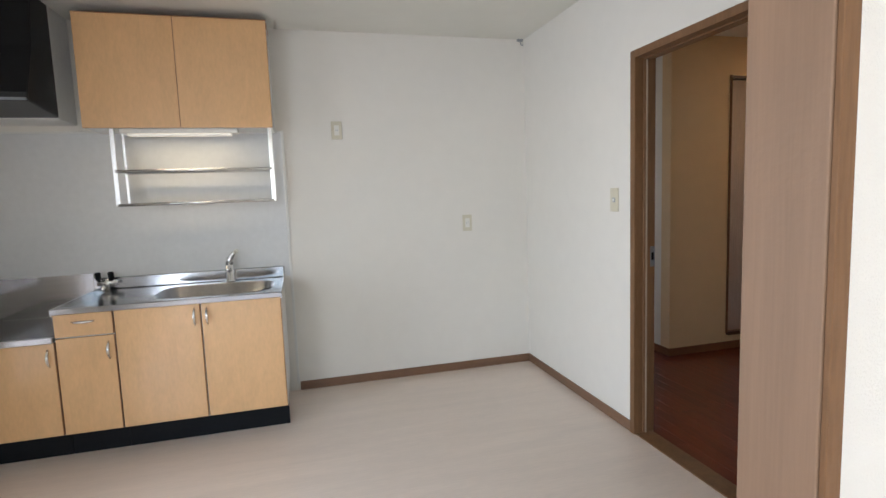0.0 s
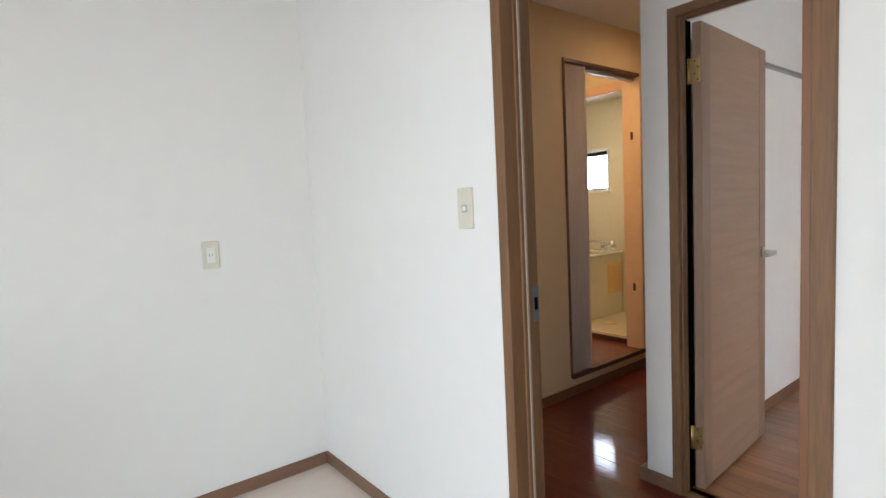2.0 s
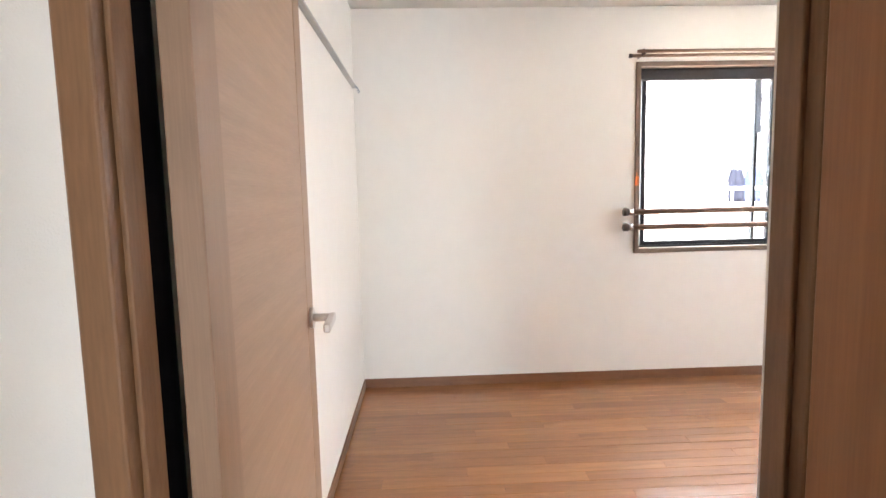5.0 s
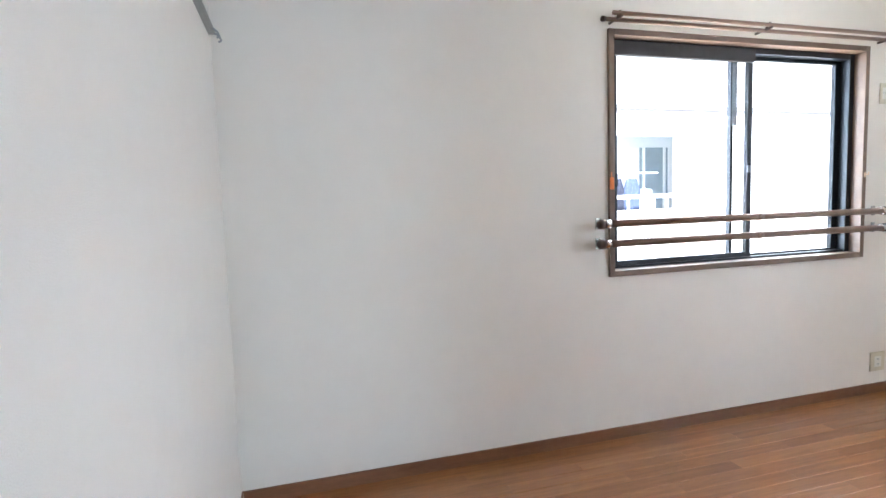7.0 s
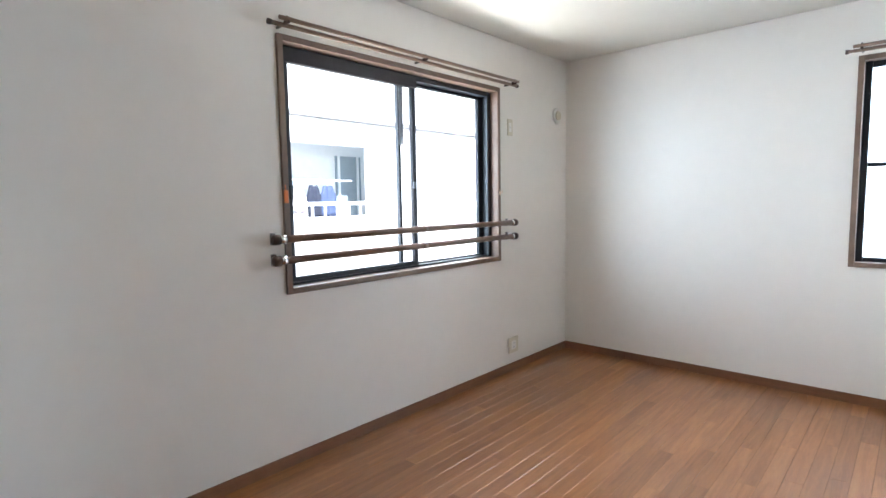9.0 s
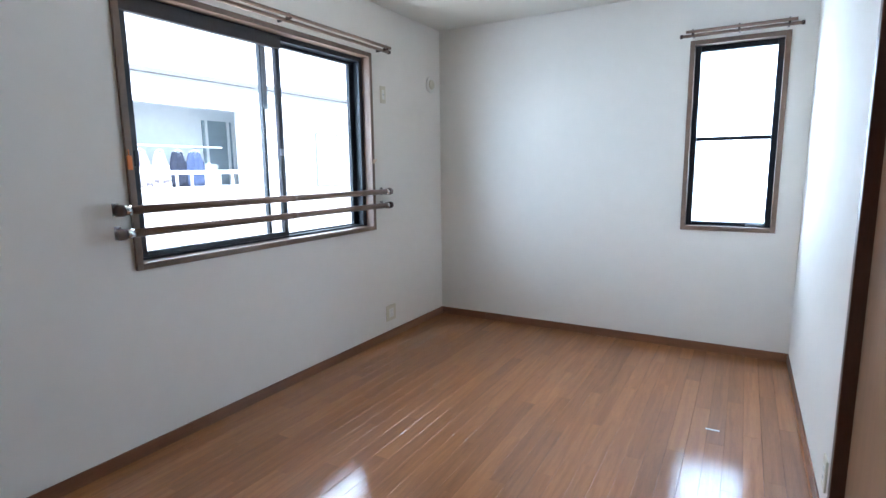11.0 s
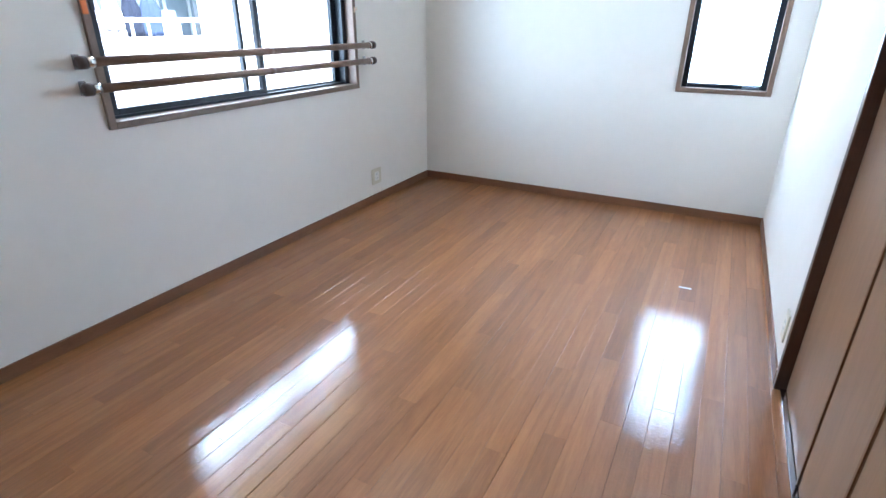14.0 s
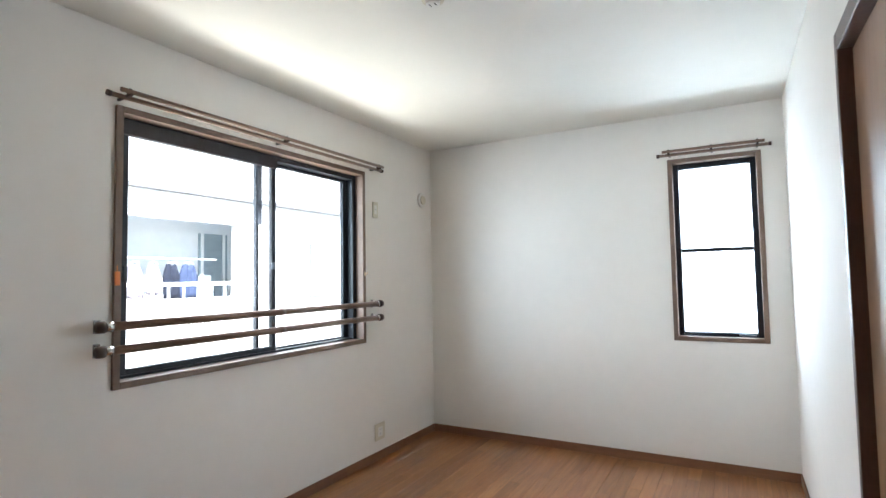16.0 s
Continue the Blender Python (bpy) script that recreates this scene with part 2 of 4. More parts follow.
def B(x0, x1, y0, y1, z0, z1, bevel=0.0):
    return box(bmesh.new(), min(x0, x1), max(x0, x1), min(y0, y1), max(y0, y1), min(z0, z1), max(z0, z1), bevel)


def tube(bm, points, radius, sides=12, caps=True):
    """Adds a round bar along the points; radius may be one number or one for each point."""
    pts = [Vector(p) for p in points]
    rad = radius if isinstance(radius, (list, tuple)) else [radius] * len(pts)
    rings = []
    side = None
    for i, p in enumerate(pts):
        way = (pts[min(i + 1, len(pts) - 1)] - pts[max(i - 1, 0)]).normalized()
        if side is None:
            side = way.orthogonal().normalized()
        side = (side - way * side.dot(way)).normalized()
        other = way.cross(side)
        rings.append([bm.verts.new(p + (side * math.cos(a) + other * math.sin(a)) * rad[i]) for a in (2 * math.pi * k / sides for k in range(sides))])
    for a, b in zip(rings, rings[1:]):
        for k in range(sides):
            bm.faces.new((a[k], a[(k + 1) % sides], b[(k + 1) % sides], b[k])).smooth = True
    if caps:
        bm.faces.new(rings[0][::-1])
        bm.faces.new(rings[-1])
    return bm


def T(points, radius, sides=12):
    return tube(bmesh.new(), points, radius, sides)


def part(name, bm, material, parent=None, label=""):
    """Links a bmesh as one mesh object, under its thing where one is given."""
    bmesh.ops.recalc_face_normals(bm, faces=bm.faces)
    me = bpy.data.meshes.new(name)
    bm.to_mesh(me)
    bm.free()
    me.materials.append(material)
    ob = new(name, me)
    if parent:
        ob.parent = parent
        ob.matrix_parent_inverse = parent.matrix_basis.inverted()
    if label:
        ob["label"] = label
    return ob


def thing(name, label, category, at=(0, 0, 0), group="", kind=""):
    ob = new(name)
    ob.location = at
    return tagged(ob, label, category, group, kind)


def structure(name, bm, material, label, category):
    return tagged(part(name, bm, material), label, category, kind="structure")


def wall(name, axis, f0, f1, a0, a1, z0, z1, holes, label, material=None):
    """A wall along x or y, f0..f1 thick, a0..a1 long, with rectangular holes (a0, a1, z0, z1)."""
    bm = bmesh.new()
    cuts = sorted({a0, a1, *[h[0] for h in holes], *[h[1] for h in holes]})
    for s0, s1 in zip(cuts, cuts[1:]):
        spans, lo = [], z0
        for h in sorted((h for h in holes if h[0] <= s0 + 1e-6 and h[1] >= s1 - 1e-6), key=lambda h: h[2]):
            spans.append((lo, h[2]))
            lo = h[3]
        spans.append((lo, z1))
        for u0, u1 in spans:
            if u1 - u0 > 1e-4:
                if axis == "y":
                    box(bm, f0, f1, s0, s1, u0, u1)
                else:
                    box(bm, s0, s1, f0, f1, u0, u1)
    bmesh.ops.remove_doubles(bm, verts=bm.verts, dist=1e-5)
    return structure(name, bm, material or PAPER, label, "wall")


# ---- rooms: walls, floors, ceilings ----
D0, DH = -2.05, 1.945                     # south side of both doorways along y, and their height
K1, B1 = -1.325, -1.323                   # north side of the kitchen and bedroom doorways
wall("wall_kitchen_north", "x", 0.0, 0.12, -3.55, 0.0, 0, CEIL, [], "off-white papered kitchen wall behind the sink")
wall("wall_kitchen_east", "y", 0.0, 0.103, -7.2, 1.3, 0, CEIL, [(D0 - 0.018, K1, 0, DH)], "off-white papered wall with a doorway to the hall")
wall("wall_kitchen_west", "y", -3.55, -3.43, -7.2, 0.0, 0, CEIL, [(-6.6, -3.36, 0.35, 2.25), (-2.22, -1.38, 0.15, 1.9)], "off-white papered wall beside the stove bay")
wall("wall_living_divider", "x", -3.308, -3.238, -3.43, 0.0, 0, CEIL, [(-3.30, -1.222, 0, 2.04)], "papered stub wall between living room and kitchen")
wall("wall_living_south", "x", -7.2, -7.08, -3.43, 0.0, 0, CEIL, [(-3.3, -0.6, 0.1, 2.1)], "papered living room wall with a wide window opening")
wall("wall_hall_north", "x", -0.30, -0.20, 1.03, 2.50, 0, CEIL, [(1.552, 2.40, 0.118, 2.102)], "papered hall wall with the washroom opening, warm lamplight put into its colour", PAPER_LAMPLIT)
wall("wall_hall_alcove", "y", 1.03, 1.13, -0.20, 1.3, 0, CEIL, [], "off-white papered hall alcove wall")
wall("wall_hall_end_north", "x", 1.3, 1.4, 0.0, 3.8, 0, CEIL, [(0.28, 0.86, 0.7, 2.0)], "papered wall that closes the hall and bathroom")
wall("wall_hall_end_east", "y", 2.50, 2.58, -1.172, -0.30, 0, CEIL, [], "papered wall at the end of the hall, warm lamplight put into its colour", PAPER_LAMPLIT)
wall("wall_bedroom_north", "x", -1.215, -1.172, 0.965, 3.92, 0, CEIL, [], "off-white papered bedroom wall with a hanging rail")
wall("wall_bedroom_west", "y", 0.965, 1.065, -2.40, -1.215, 0, CEIL, [(D0, B1, 0, DH)], "papered wall with the bedroom doorway")
wall("wall_bedroom_closet_side", "y", 1.11, 1.200, -5.66, -2.30, 0, CEIL, [(-3.72, -2.36, 0, 1.98)], "papered bedroom wall with a closet opening")
wall("wall_bedroom_jog", "x", -2.40, -2.30, 1.065, 1.11, 0, CEIL, [], "short return of the bedroom wall")
wall("wall_closet_back", "y", 0.50, 0.58, -5.66, -2.30, 0, CEIL, [], "plain back wall of the closet")
wall("wall_bedroom_east", "y", 3.80, 3.92, -5.78, -1.215, 0, CEIL, [(-4.70, -3.01, 0.862, 2.045)], "off-white papered wall with a sliding window")
wall("wall_bedroom_south", "x", -5.78, -5.66, 0.50, 3.80, 0, CEIL, [(1.345, 1.875, 0.855, 2.07)], "off-white papered wall with a narrow window")
wall("wall_hall_south", "x", -3.42, -3.32, 0.103, 0.965, 0, CEIL, [(0.26, 0.82, 0.25, 1.85)], "papered wall at the entrance end of the hall")
wall("wall_hall_east_south", "y", 0.885, 0.965, -3.32, -2.40, 0, CEIL, [], "papered hall wall")
wall("wall_bathroom_east", "y", 3.56, 3.66, -0.35, 1.3, 0, CEIL, [(0.735, 1.115, 1.325, 1.745)], "cream bathroom wall panel with a small window", CREAM)
wall("wall_bathroom_south", "x", -0.30, -0.22, 2.58, 3.56, 0, CEIL, [], "cream bathroom wall panel", CREAM)
wall("wall_bathroom_west", "y", 2.50, 2.56, -0.20, 1.3, 0, CEIL, [(-0.125, 0.63, 0.12, 2.06)], "cream wall with the bathroom doorway", CREAM)
structure("ceiling_kitchen", B(-3.43, 0.0, -7.08, 0.0, CEIL, CEIL + 0.1), PAPER_CEIL, "off-white papered ceiling over kitchen and living room", "ceiling")
structure("ceiling_hall", B(0.0, 3.8, -1.172, 1.4, CEIL + 0.002, CEIL + 0.1), PAPER_CEIL, "off-white papered hall ceiling", "ceiling")
structure("ceiling_hall_south", B(0.0, 0.965, -3.42, -1.172, CEIL + 0.002, CEIL + 0.1), PAPER_CEIL, "off-white papered ceiling over the entrance", "ceiling")
structure("ceiling_bedroom", B(0.965, 3.92, -5.78, -1.172, CEIL + 0.004, CEIL + 0.1), PAPER_CEIL, "off-white papered bedroom ceiling", "ceiling")
structure("ceiling_bathroom", B(2.56, 3.56, -0.22, 1.3, 2.22, 2.28), CREAM, "cream bathroom ceiling panel", "ceiling")
structure("floor_kitchen", B(-3.43, 0.06, -7.08, 0.0, -0.08, 0.0), VINYL, "pale washed-wood vinyl floor", "floor")
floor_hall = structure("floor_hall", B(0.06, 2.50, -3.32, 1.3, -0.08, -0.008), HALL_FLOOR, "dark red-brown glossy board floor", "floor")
floor_bedroom = structure("floor_bedroom", B(1.02, 3.80, -5.66, -1.215, -0.08, -0.008), OAK_FLOOR, "glossy brown board floor of the bedroom", "floor")
structure("floor_closet", B(0.58, 1.06, -5.66, -2.40, -0.08, 0.0), OAK_FLOOR, "brown closet floor", "floor")


def skirting(name, bm, material=None):
    return structure(name, bm, material or SKIRT, "brown wooden skirting board along the wall", "skirting board")


SK = 0.06
skirting("baseboard_kitchen_north", B(-1.715, -0.008, -0.008, 0, 0, SK, 0.002))
skirting("baseboard_kitchen_east_north", B(-0.008, 0, -1.292, 0, 0, SK, 0.002))
skirting("baseboard_kitchen_east_south", B(-0.008, 0, -3.235, -2.10, 0, SK, 0.002))
skirting("baseboard_bedroom_north", B(1.075, 3.79, -1.223, -1.215, 0, SK, 0.002), SKIRT_RED)
skirting("baseboard_bedroom_east", B(3.79, 3.80, -5.65, -1.215, 0, SK, 0.002), SKIRT_RED)
skirting("baseboard_bedroom_south", B(1.200, 3.80, -5.66, -5.65, 0, SK, 0.002), SKIRT_RED)
skirting("baseboard_bedroom_west", B(1.200, 1.208, -5.65, -3.752, 0, SK, 0.002), SKIRT_RED)
skirting("baseboard_hall_north", B(1.022, 2.50, -0.308, -0.30, 0, SK, 0.002), SKIRT_RED)
skirting("baseboard_hall_alcove", B(1.022, 1.03, -0.30, 1.3, 0, SK, 0.002), SKIRT_RED)
skirting("baseboard_hall_end", B(0.957, 0.965, -1.29, -1.137, 0, SK, 0.002))
skirting("baseboard_hall_inner", B(0.965, 2.50, -1.172, -1.137, 0, SK, 0.002), SKIRT_RED)
skirting("baseboard_hall_east", B(2.492, 2.50, -0.43, -0.308, 0, SK, 0.002), SKIRT_RED)


# ---- door frames and doors ----
def door_frame(name, x0, x1, y0, y1, h, label, far=0.037):
    """A doorway lining with casings proud of both wall faces."""
    t = thing(name, label, "door frame", ((x0 + x1) / 2, (y0 + y1) / 2, 0), kind="structure")
    y0, y1, h = y0 + 0.004, y1 - 0.004, h - 0.004
    for yy, s, cw in ((y0, 1, 0.037), (y1, -1, far)):
        bm = B(x0 - 0.01, x1 + 0.01, yy - s * cw, yy, 0, h + 0.037, 0.003)
        box(bm, (x0 + x1) / 2 - 0.012, (x0 + x1) / 2 + 0.028, min(yy, yy + s * 0.007), max(yy, yy + s * 0.007), 0, h, 0.002)
        part("jamb", bm, TRIM, t)
    bm = B(x0 - 0.01, x1 + 0.01, y0, y1, h, h + 0.037, 0.003)
    box(bm, (x0 + x1) / 2 - 0.012, (x0 + x1) / 2 + 0.028, y0 + 0.007, y1 - 0.007, h - 0.007, h, 0.002)
    part("head", bm, TRIM, t)
    part("threshold", B(x0 + 0.0, x1 - 0.0, y0, y1, -0.01, 0.006, 0.002), TRIM, t)
    return t


kf = door_frame("door_frame_kitchen", 0.0, 0.103, D0 - 0.018, K1, DH, "brown wooden door frame between kitchen and hall")
part("strike_plate", B(0.0825, 0.110, K1 - 0.0075, K1 - 0.003, 0.895, 1.000, 0.001), SASH_GREY, kf, "small steel strike plate")
for yy in (K1 - 0.012, D0 - 0.006):
    part("draught_strip", B(0.052, 0.061, yy - 0.0016, yy + 0.0016, 0.006, DH - 0.012, 0.001), STRIP, kf, "pale draught strip")
part("strike_hole", B(0.089, 0.103, K1 - 0.0082, K1 - 0.007, 0.930, 0.968), FLAT_BLACK, kf)
bf = door_frame("door_frame_bedroom", 0.965, 1.012, D0 + 0.02, B1, DH, "brown wooden door frame between hall and bedroom")
part("strike_plate", B(0.992, 1.018, D0 + 0.022, D0 + 0.0275, 0.90, 0.98, 0.001), SATIN, bf, "small steel strike plate")


def lever_set(leaf, x, y, z, s, toward):
    """A round rose with a lever handle on the face whose outward way is s along y; the bar points along x by toward."""
    h = part("lever_handle", T([(x, y, z), (x, y + s * 0.008, z)], 0.026, 24), SATIN, leaf, "satin nickel lever handle")
    part("neck", T([(x, y + s * 0.008, z), (x, y + s * 0.055, z)], 0.010), SATIN, h)
    bm = bmesh.new()
    box(bm, min(x - toward * 0.012, x + toward * 0.115), max(x - toward * 0.012, x + toward * 0.115), min(y + s * 0.046, y + s * 0.062), max(y + s * 0.046, y + s * 0.062), z - 0.012, z + 0.010, 0.004)
    part("grip", bm, SATIN, h)
    return h


def leaf_door(name, label, x0, x1, yface, thick, slit=None, panel_mat=None, stile_mat=None):
    """An open door leaf lying along x, its south or north faces in flush veneer with upright stiles."""
    t = thing(name, label, "door", ((x0 + x1) / 2, yface, 0.0), kind="structure")
    z0, z1 = 0.012, DH - 0.018
    ya, yb = yface, yface + thick
    st = 0.085
    part("stile", B(x0, x0 + st, ya, yb, z0, z1, 0.002), stile_mat or DOOR_STILE, t)
    part("stile", B(x1 - st, x1, ya, yb, z0, z1, 0.002), stile_mat or DOOR_STILE, t)
    bm = bmesh.new()
    if slit:
        s0, s1, c0, c1 = slit
        box(bm, x0 + st, s0, ya + 0.001, yb - 0.001, z0, z1)
        box(bm, s1, x1 - st, ya + 0.001, yb - 0.001, z0, z1)
        box(bm, s0, s1, ya + 0.001, yb - 0.001, z0, c0)
        box(bm, s0, s1, ya + 0.001, yb - 0.001, c1, z1)
        part("panel", bm, panel_mat or DOOR_PANEL, t)
        for u0, u1, w0, w1 in ((s0, s0 + 0.018, c0, c1), (s1 - 0.018, s1, c0, c1), (s0 + 0.018, s1 - 0.018, c0, c0 + 0.018), (s0 + 0.018, s1 - 0.018, c1 - 0.018, c1)):
            part("glazing_bead", B(u0, u1, ya - 0.006, yb + 0.006, w0, w1, 0.004), TRIM, t)
        g = part("pane", B(s0 + 0.018, s1 - 0.018, (ya + yb) / 2 - 0.002, (ya + yb) / 2 + 0.002, c0 + 0.018, c1 - 0.018), PANE, t, "narrow clear glass strip")
        g.visible_shadow = False
        for zz in (1.2, 0.62, 1.65):
            part("screw", T([(s1 - 0.009, yb + 0.005, zz), (s1 - 0.009, yb + 0.0075, zz)], 0.003, 8), FLAT_BLACK, t)
    else:
        part("panel", box(bm, x0 + st, x1 - st, ya + 0.001, yb - 0.001, z0, z1), panel_mat or DOOR_PANEL, t)
    return t


def hinge(t, x, y0, y1, z):
    """A brass butt hinge let into the leaf's edge: knuckle, plate and screws."""
    h = part("hinge", T([(x - 0.006, y1, z - 0.05), (x - 0.006, y1, z + 0.05)], 0.007, 10), BRASS, t, "brass butt hinge")
    part("hinge_leaf", B(x - 0.003, x, y0, y1, z - 0.05, z + 0.05, 0.001), BRASS, h)
    for k, dz in enumerate((0.036, 0.012, -0.012, -0.036)):
        y = y0 + (0.010 if k % 2 else 0.022)
        part("screw", T([(x - 0.002, y, z + dz), (x - 0.0045, y, z + dz)], 0.003, 8), KICK, h)


bed_leaf = leaf_door("door_bedroom", "open brown veneered bedroom door with a lever handle, daylight put into its colour", 1.050, 1.797, -1.379, 0.036, panel_mat=DOOR_PANEL_DAYLIT, stile_mat=DOOR_STILE_DAYLIT)
lever_set(bed_leaf, 1.752, -1.379, 0.950, -1, -1)
for zz in (0.230, 1.740):
    hinge(bed_leaf, 1.050, -1.376, -1.331, zz)
# Black strip that paints the shade between bedroom jamb and leaf.
part("hinge_gap_shade", B(1.0225, 1.067, -1.3295, -1.321, 0.006, DH - 0.006), FLAT_BLACK, bf, "flat black strip standing for shade in the hinge gap")
kit_leaf = leaf_door("door_kitchen", "open brown veneered door with a narrow glass strip", 0.142, 0.893, -2.041, 0.037, slit=(0.430, 0.590, 0.22, 1.80))
lever_set(kit_leaf, 0.812, -2.004, 0.955, 1, -1)
lever_set(kit_leaf, 0.812, -2.041, 0.955, -1, -1)


def swing(t, x, y, degrees):
    """Turns a built door about its hinge line."""
    t.matrix_basis = Matrix.Translation((x, y, 0)) @ pose(0, 0, 0, 0, 0, degrees) @ Matrix.Translation((-x, -y, 0)) @ t.matrix_basis


part("latch_plate", B(0.8925, 0.8945, -2.034, -2.011, 0.99, 1.10, 0.0005), CHROME, kit_leaf, "steel latch plate")
part("latch_bolt", B(0.893, 0.897, -2.028, -2.017, 1.03, 1.06, 0.001), GREY_PLASTIC, kit_leaf)
swing(kit_leaf, 0.142, -2.041, 2.0)
# The kitchen door's hinge gap gets its darkness from a black box too.
part("hinge_gap_shade", B(0.120, 0.139, -2.066, -2.0425, 0.012, DH - 0.01), FLAT_BLACK, kf, "flat black strip standing for shade in the hinge gap")
swing(bed_leaf, 1.050, -1.375, 3.3)

# living-room side of the stub wall
sj = thing("opening_frame_living", "pale brown wooden lining of the wide opening", "door frame", (-1.26, -3.28, 0), kind="structure")
part("jamb", B(-1.239, -1.218, -3.315, -3.231, 0, 2.02, 0.002), JAMB, sj)
part("casing", B(-1.2385, -1.221, -3.322, -3.316, 0, 2.02, 0.001), TRIM, sj)
part("head", B(-3.30, -1.239, -3.315, -3.231, 1.997, 2.025, 0.002), JAMB, sj)

w4 = thing("window_4", "frosted side window at the end of the hall", "window", (0.57, 1.33, 0.7), kind="structure")
for u in ((0.28, 0.31, 0.7, 2.0), (0.83, 0.86, 0.7, 2.0), (0.31, 0.83, 0.7, 0.73), (0.31, 0.83, 1.97, 2.0)):
    part("window_frame", B(u[0], u[1], 1.30, 1.40, u[2], u[3], 0.002), SASH, w4)
g = part("pane", B(0.31, 0.83, 1.345, 1.349, 0.73, 1.97), FROST, w4)
g.visible_shadow = False

# entrance end of the hall
ed = thing("entrance_door", "pale grey steel entrance door with a lever", "door", (0.53, -3.31, 0), kind="structure")
for u in ((0.17, 0.27, 0.02, 2.0), (0.81, 0.90, 0.02, 2.0), (0.27, 0.81, 0.02, 0.26), (0.27, 0.81, 1.84, 2.0), (0.27, 0.81, 1.40, 1.44)):
    part("leaf_rail", B(u[0], u[1], -3.316, -3.285, u[2], u[3], 0.003), TILE, ed)
g = part("pane", B(0.26, 0.82, -3.304, -3.298, 0.25, 1.85), FROST, ed, "tall frosted door pane")
g.visible_shadow = False
lever_set(ed, 0.25, -3.285, 0.95, 1, 1)
part("frame_side", B(0.125, 0.168, -3.32, -3.27, 0, 2.05, 0.002), TRIM_DARK, ed)
part("sill", B(0.168, 0.90, -3.32, -3.25, -0.008, 0.02, 0.002), TRIM_DARK, ed)

# ---- windows ----
def window_frame_part(t, bms, material, name="window_frame"):
    for bm in bms:
        part(name, bm, material, t)


w1 = thing("window_1", "two-pane sliding window in black aluminium with a brown wooden surround", "window", (3.8, -3.86, 0.85), kind="structure")
WY0, WY1, WZ0, WZ1 = -4.715, -2.997, 0.848, 2.060
FW = 0.030
window_frame_part(w1, [B(3.785, 3.92, WY0, WY0 + FW, WZ0, WZ1, 0.003), B(3.785, 3.92, WY1 - FW, WY1, WZ0, WZ1, 0.003),
                       B(3.785, 3.92, WY0 + FW, WY1 - FW, WZ0, WZ0 + FW, 0.003), B(3.785, 3.92, WY0 + FW, WY1 - FW, WZ1 - FW, WZ1, 0.003)], SURROUND, "surround")
iy0, iy1, iz0, iz1 = WY0 + FW, WY1 - FW, WZ0 + FW, WZ1 - FW
window_frame_part(w1, [B(3.85, 3.94, iy0, iy0 + 0.035, iz0, iz1, 0.002), B(3.925, 3.94, iy1 - 0.006, iy1, iz0, iz1, 0.002),
                       B(3.86, 3.94, iy0 + 0.035, iy1 - 0.012, iz0, iz0 + 0.012, 0.002), B(3.85, 3.94, iy0 + 0.035, iy1 - 0.012, iz1 - 0.030, iz1, 0.002)], SASH)


def sash(t, x, y0, y1, z0, z1, st0, st1, bot, top, mid_mat):
    s = part("sash", B(x, x + 0.028, y0 + st0, y1 - st1, z0, z0 + bot, 0.002), SASH, t)
    part("rail", B(x, x + 0.028, y0 + st0, y1 - st1, z1 - top, z1, 0.002), SASH, s)
    part("stile", B(x, x + 0.028, y0, y0 + st0, z0, z1, 0.002), mid_mat if st0 < 0.04 else SASH, s)
    part("stile", B(x, x + 0.028, y1 - st1, y1, z0, z1, 0.002), SASH, s)
    g = part("pane", B(x + 0.012, x + 0.016, y0 + st0, y1 - st1, z0 + bot, z1 - top), PANE, s, "clear window pane")
    g.visible_shadow = False
    return s


sash(w1, 3.868, -3.962, iy1 - 0.040, iz0 + 0.012, iz1 - 0.03, 0.032, 0.030, 0.026, 0.040, SASH)
sash(w1, 3.902, iy0 + 0.035, -3.845, iz0 + 0.012, iz1 - 0.03, 0.042, 0.020, 0.010, 0.020, SASH)
part("screen_box", B(3.846, 3.866, -3.955, iy1 - 0.006, iz1 - 0.075, iz1 - 0.004, 0.004), SCREEN, w1, "dark roll-up screen box")
part("screen_guide", B(3.898, 3.904, -3.885, -3.852, 1.62, iz1 - 0.04, 0.002), SASH_GREY, w1)
part("latch", B(3.858, 3.868, -3.945, -3.925, 1.36, 1.40, 0.003), SASH_GREY, w1, "small crescent latch")
part("pull", B(3.858, 3.868, iy1 - 0.068, iy1 - 0.048, 1.30, 1.37, 0.003), SASH, w1)

w2 = thing("window_2", "narrow double-hung window in black aluminium with a brown surround", "window", (1.61, -5.66, 0.85), kind="structure")
VX0, VX1, VZ0, VZ1 = 1.330, 1.888, 0.842, 2.082
window_frame_part(w2, [B(VX0, VX0 + FW, -5.78, -5.645, VZ0, VZ1, 0.003), B(VX1 - FW, VX1, -5.78, -5.645, VZ0, VZ1, 0.003),
                       B(VX0 + FW, VX1 - FW, -5.78, -5.645, VZ0, VZ0 + FW, 0.003), B(VX0 + FW, VX1 - FW, -5.78, -5.645, VZ1 - FW, VZ1, 0.003)], SURROUND, "surround")
jx0, jx1, jz0, jz1 = VX0 + FW, VX1 - FW, VZ0 + FW, VZ1 - FW
